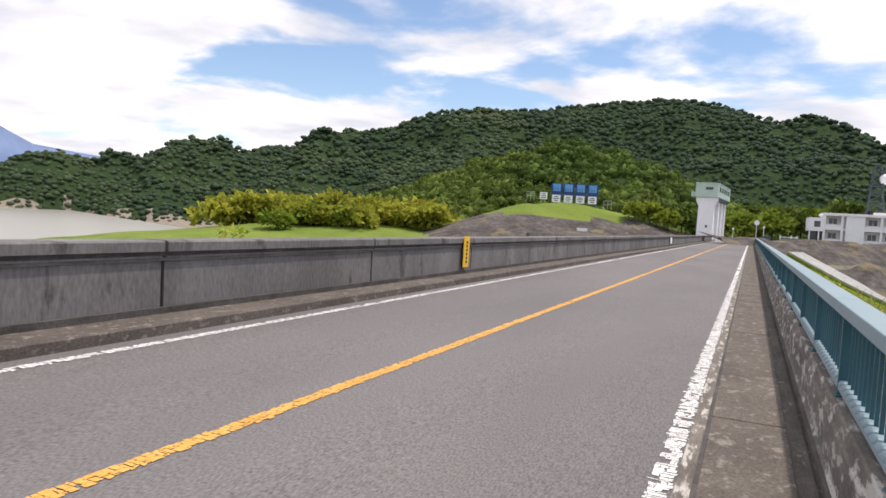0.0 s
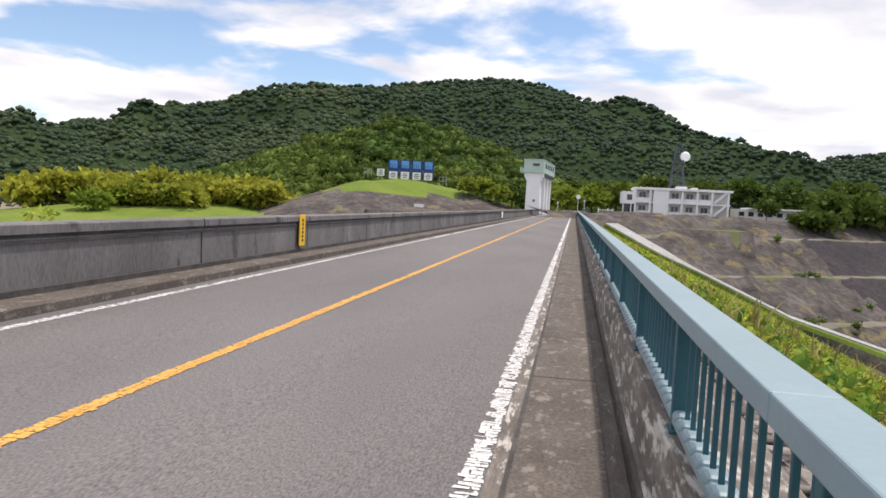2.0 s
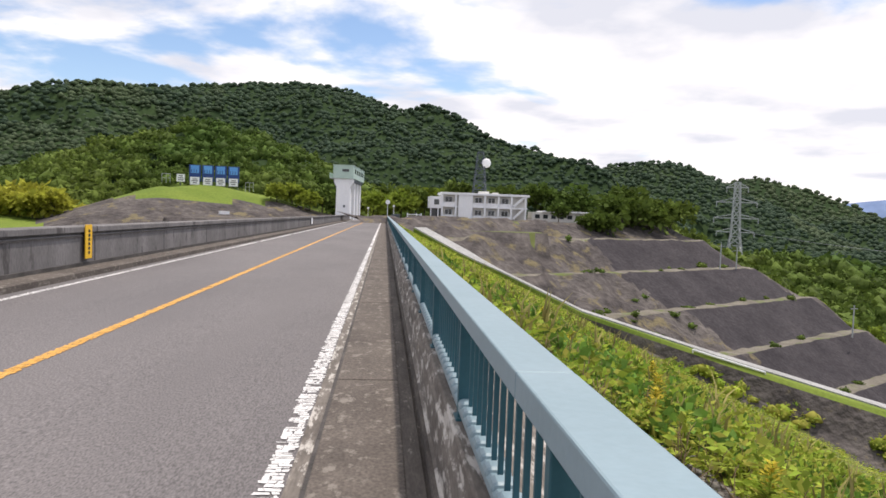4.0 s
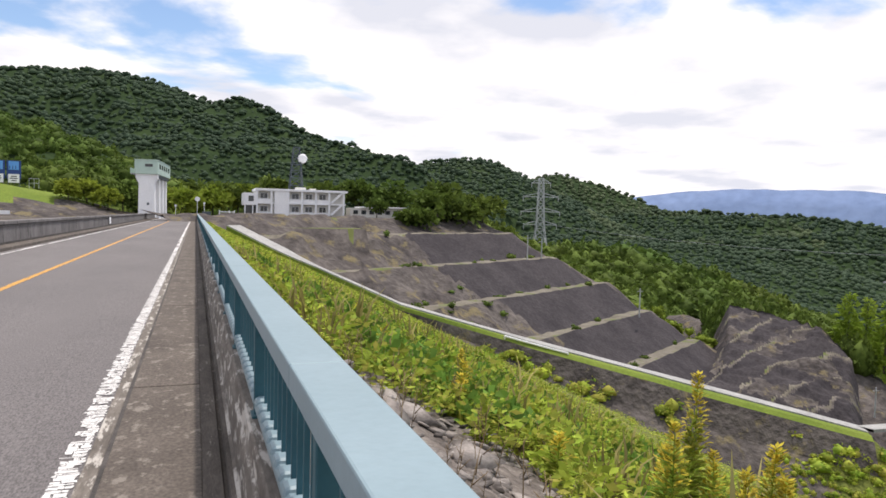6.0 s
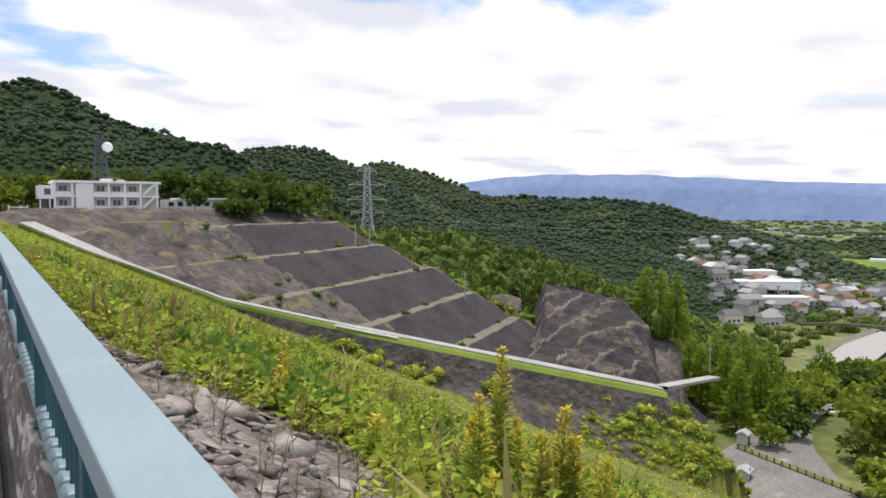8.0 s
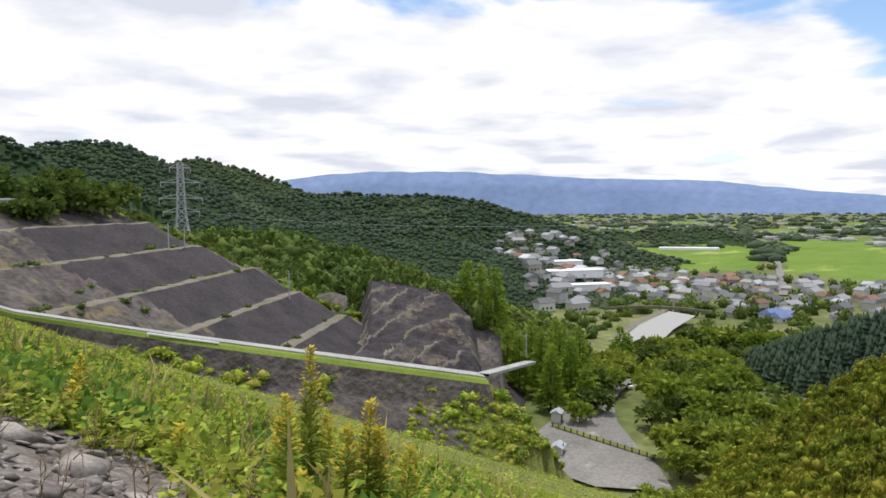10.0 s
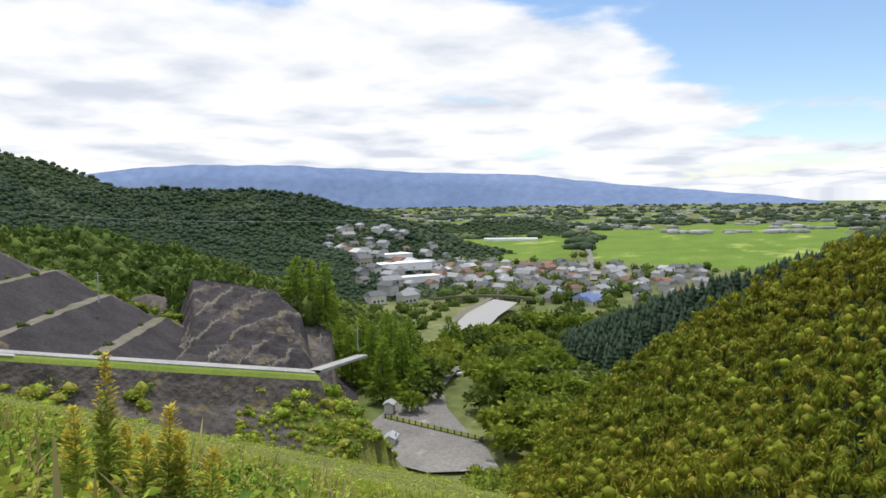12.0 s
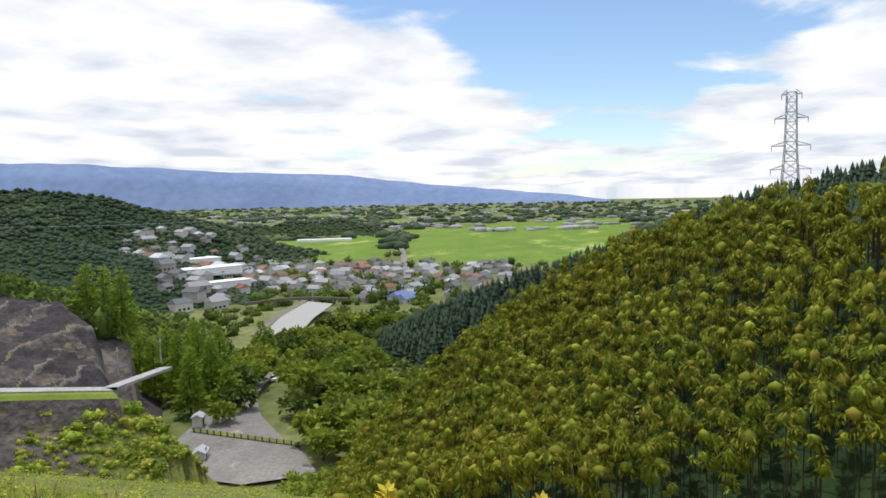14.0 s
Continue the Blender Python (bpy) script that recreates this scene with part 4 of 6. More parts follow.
def woods():
    X, Y = ring_points(112, 1300, 0.0083, -64, 116)
    Z, C = land(X, Y)
    R = np.hypot(X, Y)
    az = np.degrees(np.arctan2(X, Y))
    hill = (az > 66) & (R < 150)
    ok = (C == 3) & ~hill & ~((np.abs(X) < 30) & (Y < 190)) & ~((X > 5) & (X < 75) & (Y > 120) & (Y < 190) & (Z < 2.5) & (az < 24))
    X, Y, Z, R, az = X[ok], Y[ok], Z[ok], R[ok], az[ok]
    P3 = np.stack([X, Y, Z], -1)
    big = fbm(X, Y, 130, 2, 55)
    cedar = near_line(X, Y, CEDAR_RIDGE, 90) & (az > 70)
    dark = ~cedar & (near_line(X, Y, RIDGE_BB, 60) | ((near_line(X, Y, MAIN, 190)) & ((big > 0.2) | (az > -13)) & (R > 440)) | ((az > 14) & (az < 60) & (R > 400) & ~near_line(X, Y, THIRD, 120) & ((big > -0.3) | (R < 640))))
    mid = ~cedar & ~dark & (R < 390)
    rest = ~(cedar | dark | mid)
    mid &= RNG.rand(len(R)) < 0.27
    cedar &= RNG.rand(len(R)) < 0.5
    sz = lambda k: np.clip(R[k] * 0.0066, 2.6, 5.2) * RNG.uniform(0.65, 1.2, k.sum())
    for k, T, m_, nm, lab, hs in ((cedar, CON_T, CEDARS, "cedar_wood", "dark green cedar wood on the hillside", 3.2), (dark, FAR_T, CEDARS, "conifer_wood", "dark conifer plantation on the mountain", 1.15),
                                  (mid, MID_T, BROADLEAF, "broadleaf_wood", "green broadleaf wood on the slopes", 1.25), (rest, FAR_T, FAR_TREES, "mountain_wood", "dense green wood covering the mountain", 1.15)):
        s = sz(k)
        h = s * hs * RNG.uniform(0.8, 1.25, len(s))
        if nm in ("conifer_wood", "mountain_wood"):
            s, h = s * 0.85, h * 0.62
        if nm == "broadleaf_wood":
            s, h = s * 1.95 * RNG.uniform(0.65, 1.35, len(s)), h * 1.5
        if nm == "cedar_wood":
            s, h = s * 1.6 + 2.5, np.clip(h, 4.5, 8)
        scatter(nm, T, P3[k] - np.array([0, 0, 0.8]), s, h, m_, lab, "wood")


woods()


def plume(seed):
    """One bamboo top: a culm tip arching over, hung with drooping sprays of narrow leaves about a small heart."""
    rg = np.random.RandomState(seed)
    hv, hf = ICO1
    h = hv * (1 + rg.uniform(-0.25, 0.25, (len(hv), 1))) * np.array([0.42, 0.42, 0.42]) + np.array([0, 0, -0.25])
    V, F = [h], [hf]
    o = len(h)
    for k in range(7):
        c = np.array([0.55 * rg.normal() * 0.6, 0.55 * rg.normal() * 0.6, rg.uniform(-0.55, 0.35)])
        c[:2] *= 1.0 - 0.5 * max(0.0, c[2])
        v, f = spray(11, 0.4, dome=(0.3, 0.3, 0.26), droop=0.75, seed=seed * 9 + k, aspect=0.36, inner=0.4, flat=0.3)
        V.append(v + c)
        F.append(f + o)
        o += len(v)
    return np.concatenate(V), np.concatenate(F)


def bamboo_hill():
    """Bamboo on the near abutment: feathery drooping tops over dark stems."""
    T = [plume(60 + s) for s in range(10)]
    X, Y = ring_points(51, 128, 1.75, 67, 116)
    Z, C = land(X, Y)
    top = hill_top(X, Y) + 0.5 * fbm(X, Y, 9, 2, 40)
    Z = np.maximum(Z, dam_height(X, Y))
    ok = (top > Z + 0.8) & (hill_top(X, Y) > land(X * 1.0, Y)[0] + 0.5)
    X, Y, Z, top = X[ok], Y[ok], Z[ok], top[ok]
    pos, size, hh, stems = [], [], [], []
    for x, y, z, tz in zip(X, Y, Z, top):
        tz += RNG.uniform(-1.6, 0.9)
        a = RNG.uniform(0, 2 * math.pi)
        for dz, s in ((0.5, 1.15), (2.2, 0.9)):
            if tz - dz < z + 0.2:
                continue
            b = a + RNG.normal() * 0.9
            d = 0.25 if dz < 1 else RNG.uniform(0.2, 0.8)
            pos.append((x + d * math.cos(b), y + d * math.sin(b), tz - dz))
            size.append(s * RNG.uniform(0.75, 1.3))
            hh.append(s * RNG.uniform(0.9, 1.5))
        if tz - z > 3:
            stems.append((x, y, z, tz - 1.0))
    scatter("bamboo_grove", T, np.array(pos), size, hh, BAMBOO, "yellow-green bamboo grove with feathery drooping tops", "bamboo", lean=0.12)
    V, F = [], []
    for x, y, z, tz in stems:
        o = len(V)
        for zz in (z - 0.5, tz):
            V += [(x + 0.05 * math.cos(k * 2.094), y + 0.05 * math.sin(k * 2.094), zz) for k in range(3)]
        F += [(o + k, o + (k + 1) % 3, o + 3 + (k + 1) % 3, o + 3 + k) for k in range(3)]
    tagged(mesh_object("bamboo_stems", np.array(V), np.array(F), BARK), "dark bamboo stems under the leaves", "bamboo", kind="stuff")


bamboo_hill()


def on_land(x, y):
    z, _ = land(np.array([x]), np.array([y]))
    return float(z[0])


def broad_tree(x, y, z, h, w, material, seed, label, category="tree", n=420, group=""):
    """A tree: tapered trunk, limbs, and a crown of many leaf sprays with gaps."""
    root = thing("tree", pose(x, y, z, 0, 0, seed * 47 % 360), label, category, group)
    rg = random.Random(seed)
    bm = bmesh.new()
    rod(bm, (0, 0, -0.6), (0, 0, h * 0.5), 0.035 * h, 0.02 * h, 7)
    for k in range(5):
        a = k * 1.257 + rg.uniform(-0.3, 0.3)
        rod(bm, (0, 0, h * rg.uniform(0.25, 0.45)), (w * 0.33 * math.cos(a), w * 0.33 * math.sin(a), h * rg.uniform(0.55, 0.8)), 0.016 * h, 0.006 * h, 5)
    part("trunk", bm, BARK, root)
    Vs, Fs, o = [], [], 0
    m = 9
    for k in range(m):
        a = rg.uniform(0, 6.28)
        q = rg.uniform(0.1, 0.34) * w if k else 0
        c = np.array([q * math.cos(a), q * math.sin(a), h * (rg.uniform(0.4, 0.78) if k else 0.8)])
        r = w * rg.uniform(0.2, 0.3)
        v, f = spray(n // m, 0.55 * r + 0.25, dome=(r, r, r * 0.7), droop=0.15, seed=seed * 10 + k, aspect=0.75, inner=0.5)
        Vs.append(v + c)
        Fs.append(f + o)
        o += len(v)
    mesh_object("crown", np.concatenate(Vs), np.concatenate(Fs), material, parent=root)
    return root


def tall_tree(x, y, z, h, w, seed, label):
    root = thing("conical_tree", pose(x, y, z, 0, 0, seed * 61 % 360), label, "tree", "tall trees by the lot")
    bm = bmesh.new()
    rod(bm, (0, 0, -0.5), (0, 0, h * 0.9), 0.02 * h, 0.004 * h, 7)
    part("trunk", bm, BARK, root)
    rg = np.random.RandomState(seed)
    Vs, Fs, o = [], [], 0
    for k in range(16):
        f = 0.1 + 0.86 * k / 15
        r = w * 0.5 * (1 - f) ** 0.75 + 0.3
        v, F_ = spray(34, 0.45 * r + 0.5, dome=(r, r, h * 0.05), droop=0.1, seed=seed * 20 + k, aspect=0.5, inner=0.35)
        Vs.append(v + np.array([rg.uniform(-0.1, 0.1) * w, rg.uniform(-0.1, 0.1) * w, h * f]))
        Fs.append(F_ + o)
        o += len(v)
    mesh_object("crown", np.concatenate(Vs), np.concatenate(Fs), POPLAR, parent=root)


# tall trees below the dam
k = 0
for az, d, h in ((50.3, 172, 15), (51.4, 178, 17), (52.6, 170, 16), (53.6, 180, 17), (54.6, 173, 16), (55.6, 182, 18), (56.4, 170, 17), (57.2, 160, 15), (57.9, 176, 18), (58.8, 168, 16), (59.5, 180, 17), (57.5, 188, 18), (60.0, 162, 10), (54.0, 190, 17), (62.6, 215, 14), (63.2, 222, 11)):
    x, y, _ = P(az, 0, d)
    k += 1
    tall_tree(x, y, on_land(x, y), h, 6.5, k, "tall conical yellow-green tree beside the valley lot")
broad = [(60.9, 172, 7), (62.0, 178, 7), (59.6, 150, 5), (60.8, 158, 6), (61.3, 190, 7), (62.0, 200, 8)]
broad += [(65.3 + 0.9 * (i % 7) + 0.4 * (i // 7 % 2), 150 + 16 * (i // 7) + 5 * (i * 3 % 4), 6 + (i * 7 % 4)) for i in range(28)]
broad += [(67.5 + 0.9 * i, 132 + 2.0 * (i % 3), 7) for i in range(5)] + [(68 + 1.2 * i, 270 + 6 * (i % 4), 9) for i in range(6)] + [(64.5 + 0.8 * i, 250 + 8 * (i % 2), 7) for i in range(5)]
broad += [(67.6 + 0.5 * i + 0.5 * (i % 3), 124 + 7 * (i * 5 % 6), 6 + i % 3) for i in range(16)]
for i, (az, d, h) in enumerate(broad):
    x, y, _ = P(az, 0, d)
    broad_tree(x, y, on_land(x, y), h, h * 1.25, BRIGHT_LEAF if i % 3 else BROADLEAF, 100 + i, "round green broadleaf tree on the valley floor", group="valley trees")
# the bushy bank left of the far abutment, and trees round the office
for i in range(26):
    az, d = -42 + 17.5 * (i + 0.5) / 26, 196 + 16 * (i * 37 % 10) / 10
    x, y, _ = P(az, 0, d)
    broad_tree(x, y, on_land(x, y) - 0.8, 6.6 + (i * 13 % 5) * 0.8, 13, GOLD_LEAF, 200 + i, "low spreading yellow-green tree on the lakeside bank", group="lakeside trees", n=460)
for i in range(20):
    az, d = -37.5 + 13.5 * (i + 0.5) / 20, 178 + 12 * (i * 29 % 10) / 10
    x, y, _ = P(az, 0, d)
    broad_tree(x, y, on_land(x, y) - 0.8, 4.4 + (i * 11 % 5) * 0.4, 9, GOLD_LEAF if i % 4 else BRIGHT_LEAF, 240 + i, "low spreading yellow-green tree on the lakeside bank", group="lakeside trees", n=380)
for i, (az, d, h, lf) in enumerate(((-0.9, 178, 7, 1), (-2.2, 190, 7.5, 1), (1.4, 186, 7, 1), (2.6, 190, 8, 0), (3.3, 192, 7.5, 1), (0.3, 200, 10, 0), (-6.0, 185, 5, 1), (-7.4, 186, 5, 1), (-8.6, 184, 4.5, 1), (-5.0, 190, 6, 0),
                                    (14.3, 168, 4, 0), (16.9, 150, 4.5, 0), (17.8, 152, 5, 0), (18.6, 160, 8, 0), (20.2, 163, 8, 0), (21.5, 168, 8, 0), (23, 176, 8, 0), (24.5, 182, 7, 0), (15.5, 205, 10, 0), (12.6, 205, 10, 0), (9.8, 205, 9, 0), (6.0, 208, 10, 0), (19.3, 180, 9, 0), (-3.6, 200, 8, 0))):
    x, y, _ = P(az, 0, d)
    broad_tree(x, y, on_land(x, y), h, h * 1.3, BRIGHT_LEAF if lf else BROADLEAF, 300 + i, "broadleaf tree beside the dam office yard", group="yard trees", n=500)

# ---------------------------------------------------------------- buildings at the far end of the dam
def gate_tower():
    root = thing("gate_tower", pose(-8.8, 150, 0), "white concrete intake gate tower with a pale green housing on top", "tower")
    # the length runs away from the camera, slightly to the right
    turn = pose(0, 0, 0, 0, 0, -4.5)

    def add(name, bm, m_, label=""):
        bmesh.ops.transform(bm, matrix=turn, verts=bm.verts)
        return part(name, bm, m_, root, label)

    bm = bmesh.new()
    prof = [(-1.55, -0.6), (1.55, -0.6), (1.45, 6.9), (2.0, 8.0), (2.0, 8.75), (-2.0, 8.75), (-2.0, 8.0), (-1.45, 6.9)]
    for yy in (0, 2.2):
        for x, z in prof:
            bm.verts.new((x, yy, z))
    bm.verts.ensure_lookup_table()
    n = len(prof)
    bm.faces.new([bm.verts[i] for i in range(n)])
    bm.faces.new([bm.verts[n + i] for i in reversed(range(n))])
    for i in range(n):
        bm.faces.new((bm.verts[i], bm.verts[n + i], bm.verts[n + (i + 1) % n], bm.verts[(i + 1) % n]))
    bmesh.ops.recalc_face_normals(bm, faces=bm.faces)
    add("shaft", bm, WHITE_PAINT)
    for k in range(3):
        add("pillar", boxed(-1.5, 1.6, 6.5 + 5.5 * k, 8.2 + 5.5 * k, -0.6, 8.4, bevel=0.05), WHITE_PAINT)
    add("beam", boxed(-1.9, 1.9, 2.2, 19.5, 8.1, 8.75, bevel=0.04), DARK_STEEL)
    add("housing", boxed(-2.15, 2.15, -0.4, 20.5, 8.75, 11.5, bevel=0.06), PALE_GREEN, "pale green gate housing")
    add("roof", boxed(-2.25, 2.25, -0.5, 20.6, 11.5, 11.62, bevel=0.03), PALE_GREEN)
    add("walkway", boxed(-2.9, -2.15, -0.3, 8, 8.7, 8.85), STEEL)
    add("walkway", boxed(-2.95, -2.88, -0.3, 8, 8.85, 9.9), PALE_GREEN)
    add("window", boxed(-0.2, 1.2, -0.46, -0.4, 10.2, 10.75), GLASS_DARK)
    for k in range(5):
        add("window", boxed(2.15, 2.19, 2 + 3.6 * k, 4 + 3.6 * k, 9.9, 10.9), GLASS_DARK)
    add("hatch", boxed(0.1, 0.5, -0.05, 0.0, 2.6, 3.1), DARK_STEEL)


gate_tower()


def office():
    x0, x1, y0, z0 = 14.2, 35.6, 172.0, 1.0
    root = thing("office_building", pose(0, 0, 0), "two-storey white concrete dam office with a flat roof", "building")
    part("wall", boxed(x0, x1, y0 + 1.2, y0 + 11, z0 - 1, z0 + 6.1), CREAM_PAINT, root)
    part("roof", boxed(x0 - 0.3, x1 + 0.6, y0 - 0.3, y0 + 11.4, z0 + 5.9, z0 + 6.45, bevel=0.04), WHITE_PAINT, root)
    part("floor_slab", boxed(x0, x1 + 0.2, y0, y0 + 1.2, z0 + 2.8, z0 + 3.15, bevel=0.02), WHITE_PAINT, root)
    part("solid_panel", boxed(18.4, 21.6, y0 - 0.05, y0 + 1.2, z0 - 1, z0 + 5.9, bevel=0.02), WHITE_PAINT, root)
    for xx in (14.3, 17.7, 21.7, 25.0, 28.4, 31.7, 35.3):
        part("column", boxed(xx - 0.22, xx + 0.22, y0 - 0.1, y0 + 0.4, z0 - 1, z0 + 5.9, bevel=0.02), WHITE_PAINT, root)
    for a in (14.6, 22.1, 25.4, 28.8):
        for zf in (0.0, 3.15):
            part("balcony", boxed(a - 0.1, a + 2.9, y0 + 0.1, y0 + 0.22, z0 + zf, z0 + zf + 0.85), WHITE_PAINT, root)
            w = part("window", boxed(a + 0.5, a + 2.3, y0 + 1.12, y0 + 1.2, z0 + zf + 0.9, z0 + zf + 2.3), WHITE_PAINT, root)
            for q in (0, 1):
                part("pane", boxed(a + 0.58 + q * 0.85, a + 1.36 + q * 0.85, y0 + 1.09, y0 + 1.12, z0 + zf + 0.98, z0 + zf + 2.22), GLASS_DARK, w)
    part("side_block", boxed(11.2, 14.1, y0 - 0.4, y0 + 8, z0 + 2.4, z0 + 5.3, bevel=0.04), WHITE_PAINT, root)
    part("window", boxed(12.3, 13.5, y0 - 0.45, y0 - 0.4, z0 + 3.3, z0 + 4.6), GLASS_DARK, root)
    part("entrance", boxed(11.6, 14.1, y0 + 2, y0 + 8, z0 - 1, z0 + 2.4), GLASS_DARK, root)
    for xx in (11.4, 13.2):
        part("column", boxed(xx, xx + 0.25, y0 - 0.2, y0 + 0.1, z0 - 1, z0 + 2.4), WHITE_PAINT, root)
    # outside stair on the end wall
    for zz in (0.1, 3.05):
        bm = bmesh.new()
        beam(bm, (32.2, y0 + 0.2, z0 + zz + 0.3), (35.0, y0 + 0.2, z0 + zz + 3.0), 0.5)
        part("stair", bm, WHITE_PAINT, root)
    part("roof_tank", boxed(24, 26.5, y0 + 4, y0 + 6, z0 + 6.4, z0 + 7.1, bevel=0.1), CREAM_PAINT, root)
    part("roof_tank", boxed(27.5, 29, y0 + 4, y0 + 6, z0 + 6.4, z0 + 6.9, bevel=0.1), CREAM_PAINT, root)
    ann = thing("annex_building", pose(0, 0, 0), "low single-storey white annex beside the office", "building")
    part("wall", boxed(37.5, 51.0, 174, 180, 0.0, 3.4), CREAM_PAINT, ann)
    part("roof", boxed(40.0, 52.0, 173, 181, 3.4, 3.75, bevel=0.03), WHITE_PAINT, ann)
    for k in range(6):
        part("window", boxed(38.2 + 2.1 * k, 39.4 + 2.1 * k, 173.95, 174.0, 1.8, 2.8), GLASS_DARK, ann)


office()


def lattice(name, x, y, z0, z1, w0, w1, panels, bar, material, label, cat, arms=(), yaw=0.0, waist=None):
    root = thing(name, pose(x, y, z0, 0, 0, yaw), label, cat, "steel pylons" if arms else "")
    H = z1 - z0

    def hw(f):
        if waist and f > waist[0]:
            return waist[1] + (w1 - waist[1]) * (f - waist[0]) / (1 - waist[0])
        if waist:
            return w0 + (waist[1] - w0) * f / waist[0]
        return w0 + (w1 - w0) * f

    c = [(-1, -1), (1, -1), (1, 1), (-1, 1)]
    for sx, sy in c:
        bm = bmesh.new()
        rings = []
        for f_ in ((0.0, waist[0], 1.0) if waist else (0.0, 1.0)):
            a = hw(f_) / 2
            rings.append([bm.verts.new((sx * a + u_ * bar / 2, sy * a + v_ * bar / 2, H * f_)) for u_, v_ in c])
        for r0, r1 in zip(rings[:-1], rings[1:]):
            for i in range(4):
                bm.faces.new((r0[i], r0[(i + 1) % 4], r1[(i + 1) % 4], r1[i]))
        part("leg", bm, material, root)
    bm = bmesh.new()
    for k in range(panels):
        a, b = hw(k / panels) / 2, hw((k + 1) / panels) / 2
        for i in range(4):
            p, q = c[i], c[(i + 1) % 4]
            beam(bm, (p[0] * a, p[1] * a, H * k / panels), (q[0] * b, q[1] * b, H * (k + 1) / panels), bar * 0.55)
            beam(bm, (q[0] * a, q[1] * a, H * k / panels), (p[0] * b, p[1] * b, H * (k + 1) / panels), bar * 0.55)
            beam(bm, (p[0] * b, p[1] * b, H * (k + 1) / panels), (q[0] * b, q[1] * b, H * (k + 1) / panels), bar * 0.6)
    tagged(part("bracing", bm, material, root), "thin steel cross bracing", kind="stuff")
    for f, L in arms:
        for s in (-1, 1):
            bm = bmesh.new()
            a = hw(f) / 2
            for sy in (-1, 1):
                beam(bm, (s * a, sy * a, H * f), (s * L, 0, H * f - 0.1), bar * 0.8)
                beam(bm, (s * a, sy * a, H * f + 1.2), (s * L, 0, H * f), bar * 0.6)
            rod(bm, (s * L, 0, H * f), (s * L, 0, H * f - 1.6), 0.12, 0.12, 6)
            part("arm", bm, material, root)
    return root


PYL = P(27.65, 0, 240)
lattice("pylon", PYL[0], PYL[1], -16, P(0, 3.3, 240)[2], 6.4, 1.5, 11, 0.3, STEEL, "grey lattice steel power pylon standing in the wood", "pylon", arms=((0.95, 3.2), (0.80, 6.0), (0.64, 6.6), (0.5, 5.6)), yaw=-20, waist=(0.5, 2.6))
PYL2 = P(104.0, 0, 240)
lattice("pylon", PYL2[0], PYL2[1], -9, P(0, 6.65, 240)[2], 6.2, 2.6, 13, 0.23, STEEL, "tall lattice steel power pylon behind the hill", "pylon", arms=((0.985, 2.8), (0.80, 4.6), (0.585, 5.4), (0.40, 5.6)), yaw=-110, waist=(0.55, 3.4))


def cable(p, q, sag, label):
    """A power line hanging between two pylons: one thin tube."""
    root = thing("power_line", pose(0, 0, 0), label, "cable")
    p, q = Vector(p), Vector(q)
    V, F = [], []
    for k in range(41):
        c = p.lerp(q, k / 40) - Vector((0, 0, sag * 4 * (k / 40) * (1 - k / 40)))
        V += [c + Vector((0.02, 0.02, -0.02)), c + Vector((-0.02, -0.02, -0.02)), c + Vector((0, 0, 0.03))]
        if k:
            o = 3 * (k - 1)
            F += [(o + j, o + (j + 1) % 3, o + 3 + (j + 1) % 3, o + 3 + j) for j in range(3)]
    mesh_object("wire", V, F, STEEL, parent=root)


cable((PYL[0] + 4, PYL[1] - 3, -0.5), (PYL2[0] - 3, PYL2[1] + 3, 14.5), 10.7, "thin pale power line hanging across the valley")
AN = P(7.75, 0, 186)
ant = lattice("antenna_mast", AN[0], AN[1], 1.0, P(0, 5.25, 186)[2], 4.6, 1.5, 9, 0.2, DARK_STEEL, "grey steel lattice antenna mast with a white dish", "antenna")
bm = bmesh.new()
bmesh.ops.create_uvsphere(bm, u_segments=20, v_segments=10, radius=1.25)
bmesh.ops.transform(bm, matrix=Matrix.Translation((1.5, -0.8, 14.9)) @ Matrix.Diagonal((1.0, 0.55, 1.0, 1)), verts=bm.verts)
part("dish", bm, WHITE_PAINT, ant, "white radio dish", smooth=True)
part("platform", boxed(-1.3, 1.3, -1.3, 1.3, 13.2, 13.4), DARK_STEEL, ant)


